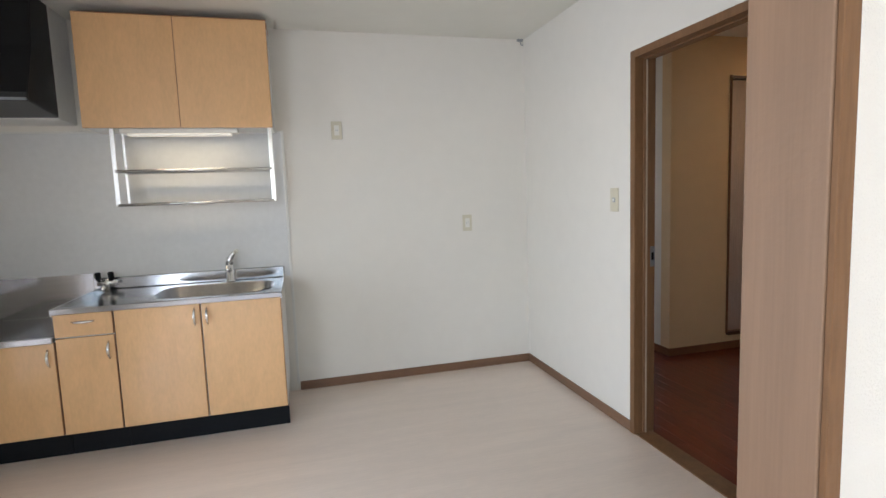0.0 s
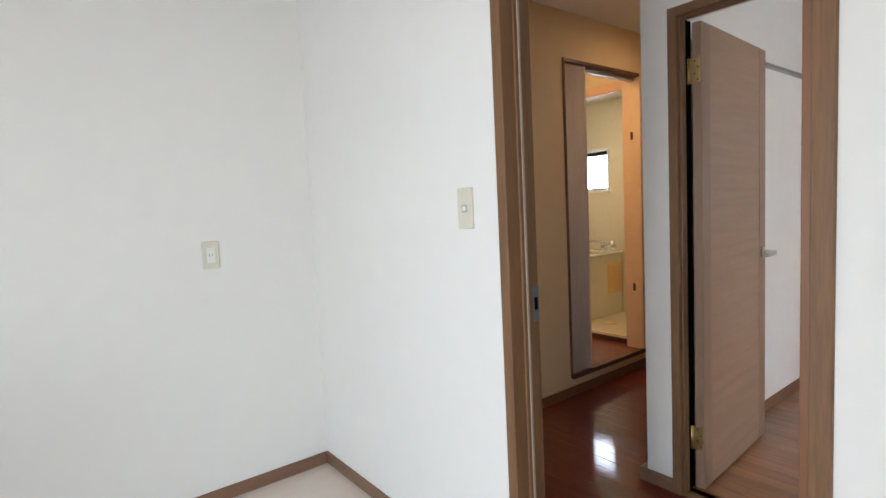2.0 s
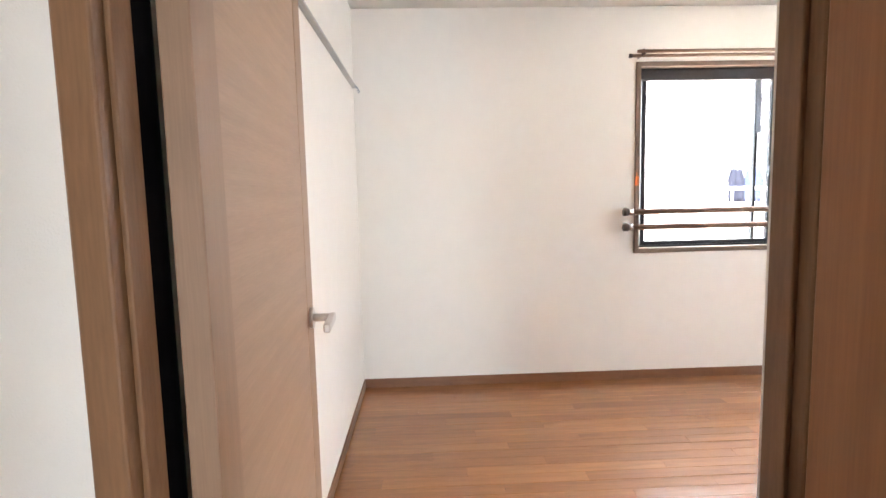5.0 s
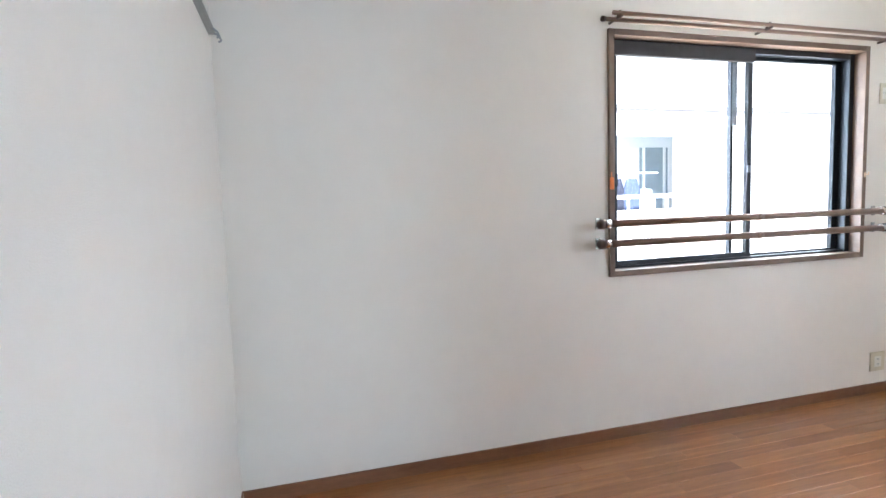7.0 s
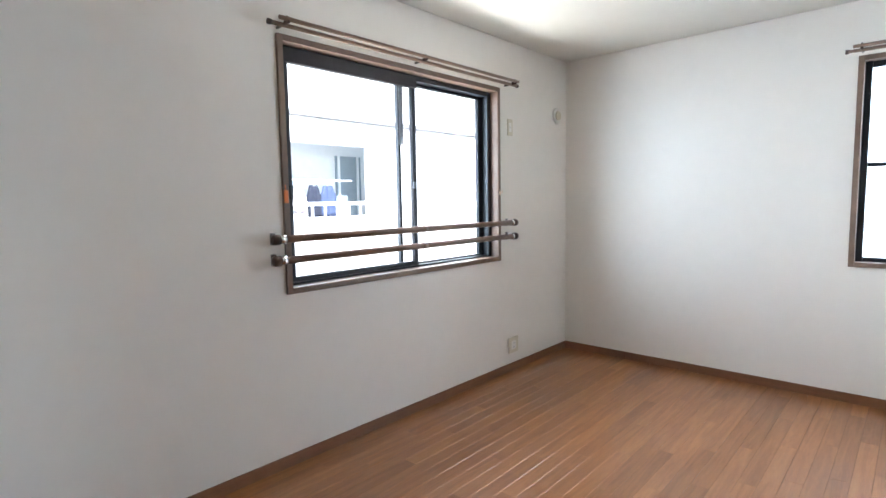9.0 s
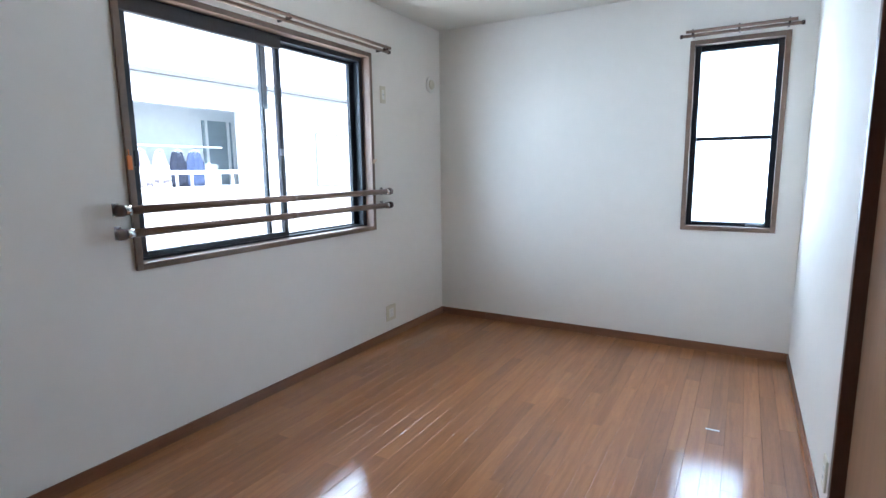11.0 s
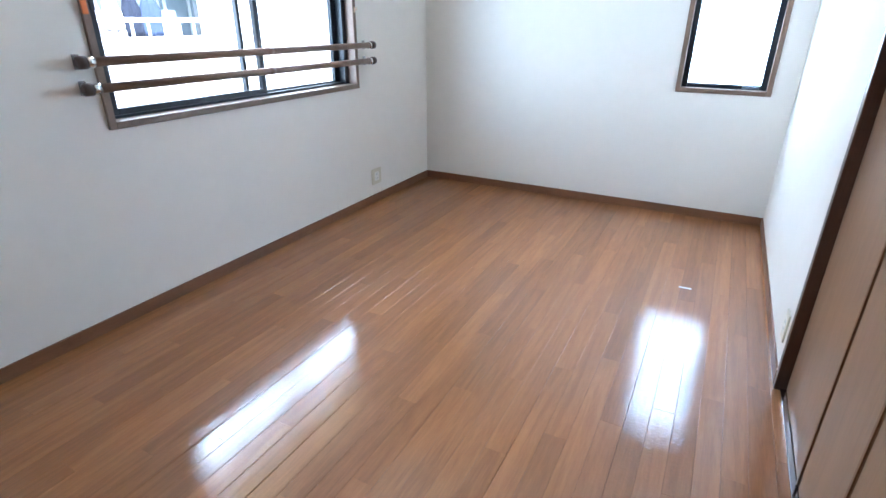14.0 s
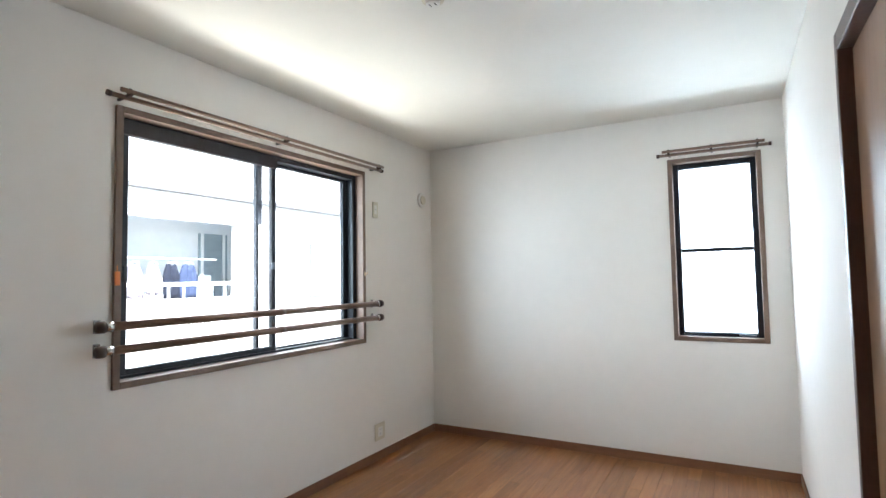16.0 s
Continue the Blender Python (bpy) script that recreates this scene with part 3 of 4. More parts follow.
window_frame_part(w2, [B(jx0, jx0 + 0.034, -5.80, -5.70, jz0, jz1, 0.002), B(jx1 - 0.034, jx1, -5.80, -5.70, jz0, jz1, 0.002),
                       B(jx0 + 0.034, jx1 - 0.034, -5.80, -5.71, jz0, jz0 + 0.026, 0.002), B(jx0 + 0.034, jx1 - 0.034, -5.80, -5.71, jz1 - 0.036, jz1, 0.002),
                       B(jx0 + 0.034, jx1 - 0.034, -5.765, -5.73, 1.440, 1.466, 0.002)], SASH)
for za, zb in ((jz0 + 0.026, 1.44), (1.466, jz1 - 0.036)):
    g = part("pane", B(jx0 + 0.034, jx1 - 0.034, -5.752, -5.748, za, zb), FROST, w2, "bright frosted pane")
    g.visible_shadow = False
part("latch", B(1.40, 1.50, -5.712, -5.70, jz0 + 0.004, jz0 + 0.020, 0.003), SASH_GREY, w2)


def curtain_rods(name, along, a0, a1, face, way, z, label):
    """Two thin brown rods, one before the other, on small brackets."""
    t = thing(name, label, "curtain rail", (0, 0, 0))
    def at(a, off, zz):
        return (face + way * off, a, zz) if along == "y" else (a, face + way * off, zz)
    t.location = at((a0 + a1) / 2, 0, z)
    part("rod", T([at(a0, 0.055, z), at(a1, 0.055, z)], 0.010), ROD, t)
    part("rod", T([at(a0 + 0.03, 0.09, z + 0.018), at(a1 - 0.03, 0.09, z + 0.018)], 0.010), ROD, t)
    for a in (a0, a1):
        part("end_cap", T([at(a - 0.008, 0.055, z), at(a + 0.008, 0.055, z)], 0.013), ROD_CAP, t)
    for a in (a0 + 0.07, (a0 + a1) / 2, a1 - 0.07):
        bm = bmesh.new()
        tube(bm, [at(a, 0.0, z), at(a, 0.1, z + 0.004)], 0.007, 8)
        tube(bm, [at(a, 0.055, z), at(a, 0.09, z + 0.03)], 0.006, 8)
        part("bracket", bm, ROD_CAP, t)
    return t


curtain_rods("curtain_rail", "y", -4.86, -2.94, 3.80, -1, 2.085, "double brown curtain rail above the sliding window")
curtain_rods("curtain_rail", "x", 1.28, 1.94, -5.66, 1, 2.105, "short brown curtain rail above the narrow window")


def guard_bar(z):
    t = thing("guard_bar", "brown wooden guard bar across the window on steel brackets", "guard bar", (3.72, -3.86, z), group="guard bars across the window")
    part("bar", T([(3.738, -2.96, z), (3.738, -4.79, z)], 0.018, 16), ROD, t)
    part("sleeve", T([(3.738, -3.86, z), (3.738, -3.90, z)], 0.0192, 16), ROD, t)
    for y, s in ((-2.935, 1), (-4.80, -1)):
        e = part("end_knob", T([(3.738, y + s * 0.035, z), (3.738, y + s * 0.030, z), (3.738, y + s * 0.0, z)], [0.014, 0.024, 0.025], 16), ROD_CAP, t)
        part("collar", T([(3.738, y, z), (3.738, y - s * 0.03, z)], 0.0215, 16), CHROME, e)
        bm = B(3.796, 3.80, y - 0.014 - s * 0.002, y + 0.014 - s * 0.002, z - 0.028, z + 0.028, 0.001)
        box(bm, 3.745, 3.797, y - 0.010 + s * 0.002, y + 0.010 + s * 0.002, z - 0.006, z + 0.006, 0.002)
        part("bracket", bm, STEEL, t)
    return t


guard_bar(1.118)
guard_bar(1.020)

tb2 = thing("curtain_hook", "small pink plastic curtain hook on the window surround", "hook", (3.785, -4.70, 1.33))
part("plate", B(3.780, 3.785, -4.708, -4.694, 1.315, 1.345, 0.002), PEACH, tb2)
part("hook", T([(3.780, -4.701, 1.335), (3.765, -4.701, 1.330), (3.762, -4.701, 1.345)], 0.003, 8), PEACH, tb2)
tag = thing("orange_tag", "small orange plastic tag hung on the window surround", "tag", (3.785, -3.006, 1.31))
part("card", B(3.776, 3.784, -3.017, -2.995, 1.285, 1.345, 0.0035), ORANGE, tag)
part("cord", T([(3.781, -3.006, 1.345), (3.783, -3.006, 1.37)], 0.002, 6), ORANGE, tag)


# ---- wall plates ----
def plate(name, label, axis, face, way, a, z, w, h, kind_of, material, insert):
    """A wall plate with rounded corners and its insert."""
    t = thing(name, label, kind_of)
    def blk(a0, a1, z0, z1, d0, d1, bev):
        f0, f1 = face + way * d0, face + way * d1
        return B(f0, f1, a0, a1, z0, z1, bev) if axis == "x" else B(a0, a1, f0, f1, z0, z1, bev)
    t.location = (face, a, z) if axis == "x" else (a, face, z)
    part("cover", blk(a - w / 2, a + w / 2, z - h / 2, z + h / 2, 0, 0.008, 0.003), material, t)
    if insert == "rocker":
        part("frame", blk(a - w * 0.30, a + w * 0.30, z - h * 0.30, z + h * 0.30, 0.0075, 0.0095, 0.001), PLATE_WHITE, t)
        part("button", blk(a - w * 0.16, a + w * 0.16, z - h * 0.12, z + h * 0.12, 0.009, 0.012, 0.001), PLATE_WHITE, t)
    elif insert == "pilot":
        part("button", blk(a - w * 0.17, a + w * 0.17, z - h * 0.10, z + h * 0.09, 0.0075, 0.0105, 0.001), GREY_PLASTIC, t)
        part("pilot", blk(a - w * 0.10, a + w * 0.10, z - h * 0.06, z + h * 0.05, 0.010, 0.0115, 0.0005), PLATE_WHITE, t)
    else:
        part("frame", blk(a - w * 0.24, a + w * 0.24, z - h * 0.28, z + h * 0.28, 0.0075, 0.0092, 0.001), PLATE_WHITE, t)
        for dz in ((0.016, -0.016) if insert == "double" else (0.0,)):
            for da in (-0.006, 0.006):
                part("slot", blk(a + da - 0.0015, a + da + 0.0015, z + dz - 0.006, z + dz + 0.006, 0.0088, 0.0096, 0), GREY_PLASTIC, t)
    return t


plate("wall_socket", "ivory socket plate high on the kitchen wall", "y", 0.0, -1, -1.374, 1.757, 0.07, 0.118, "socket", PLATE, "single")
plate("wall_socket", "ivory socket plate on the kitchen wall", "y", 0.0, -1, -0.474, 1.092, 0.07, 0.118, "socket", PLATE, "single")
plate("light_switch", "ivory light switch with a small grey button beside the doorway", "x", 0.0, -1, -1.145, 1.243, 0.07, 0.128, "switch", PLATE, "pilot")
plate("wall_socket", "ivory socket plate above the bedroom skirting", "x", 3.80, -1, -4.875, 0.195, 0.118, 0.118, "socket", PLATE, "double")
plate("blank_plate", "ivory outlet plate beside the sliding window", "x", 3.80, -1, -4.845, 1.80, 0.06, 0.118, "socket", PLATE, "single")
plate("wall_socket", "ivory socket plate beside the closet", "x", 1.200, 1, -3.86, 0.20, 0.07, 0.118, "socket", PLATE, "double")
plate("light_switch", "cream light switch in the hall", "x", 2.50, -1, -0.335, 1.27, 0.07, 0.118, "switch", PLATE, "rocker")
sl = thing("vent_cap", "round ivory vent cap high on the bedroom wall", "vent", (3.80, -5.50, 1.95))
part("ring", T([(3.80, -5.50, 1.95), (3.788, -5.50, 1.95), (3.785, -5.50, 1.95)], [0.062, 0.062, 0.055], 28), PLATE_WHITE, sl)
part("knob", T([(3.785, -5.50, 1.95), (3.775, -5.50, 1.95)], [0.038, 0.034], 24), PLATE, sl)

hk = thing("corner_hook", "small dark metal hook at the ceiling corner", "hook", (-0.03, -0.012, 2.375))
part("plate", B(-0.055, -0.012, -0.02, -0.002, 2.384, 2.40, 0.002), GREY_PLASTIC, hk)
part("hook", T([(-0.03, -0.012, 2.386), (-0.03, -0.02, 2.36), (-0.022, -0.03, 2.35), (-0.015, -0.024, 2.362)], 0.004, 8), GREY_PLASTIC, hk)

cr = thing("ceiling_rosette", "round ivory ceiling socket for a lamp", "ceiling socket", (2.51, -3.50, 2.40))
part("base", T([(2.51, -3.50, 2.404), (2.51, -3.50, 2.392), (2.51, -3.50, 2.388)], [0.045, 0.045, 0.040], 28), PLATE, cr)
part("socket", T([(2.51, -3.50, 2.388), (2.51, -3.50, 2.376)], [0.030, 0.028], 24), PLATE_WHITE, cr)
for da in (-0.012, 0.012):
    part("slot", B(2.51 + da - 0.002, 2.51 + da + 0.002, -3.51, -3.49, 2.3755, 2.3765), FLAT_BLACK, cr)

# ---- bedroom: hanging rail, closet ----
hr = thing("hanging_rail", "long grey wall rail with hooks below the ceiling", "wall rail", (2.4, -1.215, 1.94))
bm = B(1.30, 3.735, -1.227, -1.215, 1.912, 1.935, 0.002)
box(bm, 1.30, 3.735, -1.243, -1.227, 1.912, 1.917, 0.001)
box(bm, 1.30, 3.735, -1.235, -1.227, 1.927, 1.935, 0.001)
part("rail", bm, mat("grey_rail", (0.40, 0.39, 0.37), 0.4, 0.2, var=0.08), hr)
part("end_cap", B(3.735, 3.745, -1.246, -1.214, 1.908, 1.939, 0.002), PLATE_WHITE, hr)
for hx in (3.66, 3.715):
    part("hook", T([(hx, -1.236, 1.917), (hx, -1.255, 1.902), (hx, -1.262, 1.887), (hx, -1.252, 1.880)], 0.004, 8), GREY_PLASTIC, hr)

cf = thing("closet_frame", "dark brown wooden closet frame", "door frame", (1.21, -3.04, 0), kind="structure")
part("jamb", B(1.11, 1.207, -3.752, -3.715, 0, 2.03, 0.003), TRIM_DARK, cf)
part("jamb", B(1.11, 1.207, -2.365, -2.328, 0, 2.03, 0.003), TRIM_DARK, cf)
part("head", B(1.11, 1.207, -3.715, -2.365, 1.972, 2.03, 0.003), TRIM_DARK, cf)
part("track", B(1.150, 1.186, -3.715, -2.365, 0.0, 0.010, 0.002), STEEL, cf, "steel floor track")
for i, (ya, yb) in enumerate(((-3.712, -3.210), (-3.204, -2.868), (-2.862, -2.616), (-2.610, -2.368))):
    cd = thing("closet_door", "brown veneered sliding closet door leaf", "closet door", (1.16, (ya + yb) / 2, 0.012), group="closet doors")
    part("leaf", B(1.145, 1.168, ya, yb, 0.014, 1.968, 0.002), CLOSET, cd)
    part("edge_strip", B(1.1675, 1.172, yb - 0.012, yb, 0.014, 1.968, 0.001), TRIM, cd)
sc = thing("floor_mark", "small pale scuff on the bedroom floor", "scuff mark", (1.575, -4.44, 0.001))
part("mark", B(1.545, 1.605, -4.446, -4.434, 0.0005, 0.0018), PLATE_WHITE, sc)


# ---- kitchen ----
def handle(t, x0, x1, y, z0, z1):
    """A small arched chrome pull."""
    a, b = Vector((x0, y, z0)), Vector((x1, y, z1))
    pts = [a.lerp(b, k / 8) + Vector((0, -0.022 * math.sin(math.pi * k / 8), 0)) for k in range(9)]
    return part("pull_handle", T(pts, [0.005 + 0.003 * math.sin(math.pi * k / 8) for k in range(9)], 10), CHROME, t, "arched chrome pull handle")


KY, KX = -0.600, -2.880
def front(t, x0, x1, z0, z1, name="door"):
    d = part(name, B(x0 + 0.003, x1 - 0.003, KY - 0.019, KY, z0 + 0.002, z1 - 0.002, 0.003), MAPLE, t)
    part("edge_band", B(x1 - 0.003, x1 - 0.0003, KY - 0.0185, KY, z0 + 0.002, z1 - 0.002), MAPLE_EDGE, d)
    return d


def base_cabinet(x0, x1, ztop, label, fronts):
    t = thing("base_cabinet", label, "cabinet", ((x0 + x1) / 2, -0.3, 0))
    low = 0.60 if "sink" in label else ztop
    part("body", B(x0, x1, KY, -0.012, 0.135, low, 0.001), WHITE, t)
    if low < ztop:
        for a0, a1, c0, c1 in ((x0, x0 + 0.016, KY, -0.012), (x1 - 0.016, x1, KY, -0.012), (x0 + 0.016, x1 - 0.016, KY, KY + 0.012), (x0 + 0.016, x1 - 0.016, -0.020, -0.012)):
            part("side_panel", B(a0, a1, c0, c1, low, ztop), WHITE, t)
    part("kick_board", B(x0, x1, -0.535, -0.50, 0.0, 0.135), KICK, t, "black kick board")
    for kind_of, a0, a1, c0, c1, hpos in fronts:
        d = front(t, a0, a1, c0, c1, kind_of)
        if hpos == "R":
            handle(d, a1 - 0.030, a1 - 0.030, KY - 0.019, c1 - 0.125, c1 - 0.035)
        elif hpos == "L":
            handle(d, a0 + 0.030, a0 + 0.030, KY - 0.019, c1 - 0.125, c1 - 0.035)
        else:
            handle(d, (a0 + a1) / 2 - 0.05, (a0 + a1) / 2 + 0.05, KY - 0.019, (c0 + c1) / 2 + 0.012, (c0 + c1) / 2 + 0.012)
    return t


base_cabinet(-2.885, -2.615, 0.785, "maple base cabinet with a drawer over a door", [("drawer", -2.885, -2.615, 0.650, 0.780, "M"), ("door", -2.885, -2.615, 0.138, 0.647, "R")])
base_cabinet(-2.612, -1.778, 0.785, "maple sink base cabinet with two doors", [("door", -2.612, -2.197, 0.138, 0.780, "R"), ("door", -2.194, -1.779, 0.138, 0.780, "L")])
base_cabinet(-3.43, -2.888, 0.635, "maple stove base cabinet with one door", [("door", -3.43, -2.888, 0.138, 0.632, "R")])

ct = thing("sink_counter", "stainless steel sink counter with a raised back edge", "counter", (-2.33, -0.3, 0.79))
bm = bmesh.new()
X0, X1, Y0, Y1 = -2.888, -1.772, -0.640, -0.004
SX0, SX1, SY0, SY1 = -2.46, -1.825, -0.565, -0.115
cx, cy, rx, ry = (SX0 + SX1) / 2, (SY0 + SY1) / 2, (SX1 - SX0) / 2, (SY1 - SY0) / 2


def rim_point(k, shrink=0.0):
    a = 2 * math.pi * k / 48
    c, s = math.cos(a), math.sin(a)
    sq = (abs(c) ** 4 + abs(s) ** 4) ** (-1 / 4)
    return cx + c * sq * (rx - shrink), cy + s * sq * (ry - shrink)


inner, outer = [], []
for k in range(48):
    px, py = rim_point(k)
    ux, uy = px - cx, py - cy
    reach = min(((X1 - cx) if ux > 0 else (X0 - cx)) / ux if abs(ux) > 1e-6 else 99, ((Y1 - cy) if uy > 0 else (Y0 - cy)) / uy if abs(uy) > 1e-6 else 99)
    inner.append(bm.verts.new((px, py, 0.799)))
    outer.append(bm.verts.new((cx + ux * reach, cy + uy * reach, 0.800)))
for k in range(48):
    bm.faces.new((inner[k], inner[(k + 1) % 48], outer[(k + 1) % 48], outer[k]))
part("top", bm, STEEL, ct)
part("front_edge", B(X0, X1, Y0 - 0.002, Y0 + 0.010, 0.772, 0.803, 0.004), STEEL, ct)
part("side_edge", B(X1 - 0.008, X1 + 0.002, Y0 + 0.010, Y1, 0.764, 0.803, 0.003), CHROME, ct)
part("side_edge", B(X0 - 0.001, X0 + 0.007, Y0 + 0.010, Y1, 0.764, 0.801, 0.003), CHROME, ct)
part("upstand", B(X0, X1, -0.030, -0.004, 0.80, 0.872, 0.005), STEEL, ct)
bm = bmesh.new()
ring0, ring1, ring2 = [], [], []
for k in range(48):
    ring0.append(bm.verts.new((*rim_point(k), 0.8005)))
    ring1.append(bm.verts.new((*rim_point(k, 0.015), 0.792)))
    ring2.append(bm.verts.new((*rim_point(k, 0.05), 0.62)))
for ra, rb in ((ring0, ring1), (ring1, ring2)):
    for k in range(48):
        bm.faces.new((ra[k], ra[(k + 1) % 48], rb[(k + 1) % 48], rb[k])).smooth = True
bm.faces.new(ring2)
part("basin", bm, BASIN, ct, "deep stainless basin")

fa = thing("sink_tap", "chrome single-lever sink tap", "tap", (-2.10, -0.075, 0.80))
part("base", T([(-2.10, -0.075, 0.80), (-2.10, -0.075, 0.808), (-2.10, -0.075, 0.812), (-2.10, -0.075, 0.905), (-2.10, -0.075, 0.915)], [0.031, 0.031, 0.025, 0.025, 0.019], 20), CHROME, fa)
part("spout", T([(-2.10, -0.085, 0.870), (-2.097, -0.15, 0.895), (-2.093, -0.22, 0.912), (-2.091, -0.245, 0.906), (-2.090, -0.252, 0.885)], [0.015, 0.014, 0.013, 0.013, 0.014], 14), CHROME, fa)
lever = part("lever", T([(-2.10, -0.075, 0.912), (-2.097, -0.078, 0.940), (-2.075, -0.085, 0.975), (-2.058, -0.09, 0.990)], [0.024, 0.021, 0.013, 0.013], 14), CHROME, fa)
part("lever_tip", T([(-2.058, -0.09, 0.990), (-2.045, -0.094, 1.001)], [0.014, 0.012], 14), PLATE_WHITE, lever, "white lever tip")
vt = thing("side_tap", "chrome two-handle wall tap with black grips", "tap", (-2.80, -0.06, 0.80))
part("body", T([(-2.85, -0.07, 0.845), (-2.74, -0.07, 0.845)], 0.016, 14), CHROME, vt)
part("stem", T([(-2.80, -0.07, 0.80), (-2.80, -0.07, 0.87)], 0.018, 14), CHROME, vt)
part("outlet", T([(-2.80, -0.07, 0.835), (-2.80, -0.14, 0.83), (-2.80, -0.155, 0.81)], 0.010, 12), CHROME, vt)
for hx in (-2.845, -2.775):
    part("grip", T([(hx, -0.07, 0.86), (hx, -0.07, 0.875), (hx, -0.075, 0.905), (hx, -0.075, 0.912)], [0.010, 0.015, 0.017, 0.012], 12), KICK, vt, "black tap grip")

sv = thing("stove_shelf", "lower stainless steel stove shelf in the counter", "counter", (-3.16, -0.3, 0.64))
bm = B(-3.428, -2.890, -0.62, -0.012, 0.640, 0.655, 0.003)
box(bm, -3.428, -2.890, -0.632, -0.615, 0.628, 0.662, 0.004)
part("top", bm, STEEL, sv)
part("back_guard", B(-3.428, -2.890, -0.012, -0.008, 0.655, 0.90), STEEL, sv)
part("side_guard", B(-3.428, -3.424, -0.615, -0.012, 0.80, 1.085), STEEL, sv)
part("counter_side", B(-2.8895, -2.8865, -0.60, -0.012, 0.655, 0.785), STEEL, sv)

tp = structure("trim_splash_panel", B(-3.425, -1.735, -0.006, 0.0, 0.80, 1.745), TILE, "glossy white splash panel behind the sink", "wall panel")
part("edge_trim", B(-1.735, -1.718, -0.010, 0.0, 0.05, 1.757, 0.002), WHITE, tp)
part("edge_trim", B(-3.425, -1.735, -0.010, 0.0, 1.745, 1.757, 0.002), WHITE, tp)
part("edge_trim", B(-3.43, -3.415, -0.012, -0.006, 0.90, 1.745, 0.002), WHITE, tp)

uc = thing("wall_cabinet", "maple wall cabinet with two plain doors", "cabinet", (-2.27, -0.15, 1.735))
part("body", B(-2.760, -1.772, -0.300, 0.0, 1.740, 2.345, 0.001), WHITE, uc)
for a0, a1 in ((-2.762, -2.271), (-2.268, -1.772)):
    d = part("door", B(a0, a1, -0.320, -0.301, 1.737, 2.348, 0.003), MAPLE, uc)
    part("edge_band", B(a1 - 0.0005, a1 + 0.002, -0.318, -0.301, 1.740, 2.345), MAPLE_EDGE, d)
part("cornice", B(-2.765, -1.770, -0.310, 0.0, 2.348, 2.356, 0.001), MAPLE_EDGE, uc)
kl = thing("strip_lamp", "lit white strip lamp under the wall cabinet", "lamp", (-2.28, -0.26, 1.70))
part("housing", B(-2.60, -1.97, -0.275, -0.20, 1.712, 1.7395, 0.006), PLATE_WHITE, kl)
part("diffuser", B(-2.56, -2.01, -0.272, -0.203, 1.700, 1.712, 0.004), TUBE_GLOW, kl)

dr = thing("dish_rack", "chrome two-tier dish rack hung under the wall cabinet", "rack", (-2.21, -0.18, 1.31))
for x in (-2.632, -1.790):
    for y, w in ((-0.285, 0.012), (-0.085, 0.008)):
        part("post", B(x - w, x + w, y - 0.005, y + 0.005, 1.302, 1.738, 0.002), CHROME, dr)
for z in (1.310, 1.500):
    for y in (-0.285, -0.085):
        part("rail", T([(-2.632, y, z), (-1.790, y, z)], 0.009, 10), CHROME, dr)
    for x in (-2.632, -1.790):
        part("rail", T([(x, -0.285, z), (x, -0.085, z)], 0.0065, 10), CHROME, dr)
    for k in range(5):
        y = -0.25 + k * 0.033
        part("wire", T([(-2.632, y, z - 0.002), (-1.790, y, z - 0.002)], 0.003, 6), CHROME, dr)

hd = thing("range_hood", "black slanted range hood above the stove bay", "range hood", (-3.16, -0.4, 1.84))
bm = bmesh.new()
prof = [(-0.25, 1.800), (-0.58, 1.835), (-0.585, 1.875), (-0.48, 2.12), (-0.44, CEIL - 0.004), (-0.25, CEIL - 0.004)]
va = [bm.verts.new((-3.425, y, z)) for y, z in prof]
vb = [bm.verts.new((-2.890, y, z)) for y, z in prof]
bm.faces.new(va), bm.faces.new(vb[::-1])
for k in range(len(prof)):
    bm.faces.new((va[k], va[(k + 1) % 6], vb[(k + 1) % 6], vb[k]))
bmesh.ops.bevel(bm, geom=list(bm.edges), offset=0.004, segments=2, affect="EDGES")
part("shell", bm, BLACK, hd)
part("lip", B(-3.42, -2.895, -0.592, -0.580, 1.836, 1.850, 0.003), SASH_GREY, hd)
part("rear_box", B(-3.42, -2.890, -0.249, -0.002, 1.792, CEIL - 0.004, 0.002), WHITE, hd)

# ---- washroom and bathroom ----
fw = structure("floor_washroom", B(1.13, 2.50, -0.21, 1.3, 0.0, 0.122), HALL_FLOOR, "raised dark red-brown washroom floor", "floor")
structure("trim_washroom_step", B(1.56, 2.42, -0.325, -0.295, 0.112, 0.140, 0.003), TRIM_DARK, "dark step edge of the washroom", "trim")
wf = thing("opening_frame_washroom", "dark-edged peach lining of the washroom opening", "door frame", (1.98, -0.3, 0.13), kind="structure")
part("jamb", B(1.552, 1.563, -0.314, -0.19, 0.13, 2.12, 0.002), TRIM, wf)
part("jamb", B(2.385, 2.412, -0.315, -0.175, 0.13, 2.12, 0.002), PEACH, wf)
part("head", B(1.562, 2.385, -0.316, -0.19, 2.095, 2.115, 0.002), TRIM_DARK, wf)
for zz in (1.69, 0.59):
    part("catch", B(2.381, 2.3855, -0.258, -0.238, zz - 0.028, zz + 0.028, 0.001), TRIM_DARK, wf)
bm = bmesh.new()
pts = []
for k in range(15):
    pts.append((1.566 + k * 0.0125, -0.312 + (0.016 if k % 2 else 0.0)))
lo = [bm.verts.new((x, y, 0.150)) for x, y in pts]
hi = [bm.verts.new((x, y, 2.080)) for x, y in pts]
for k in range(14):
    bm.faces.new((lo[k], lo[k + 1], hi[k + 1], hi[k]))
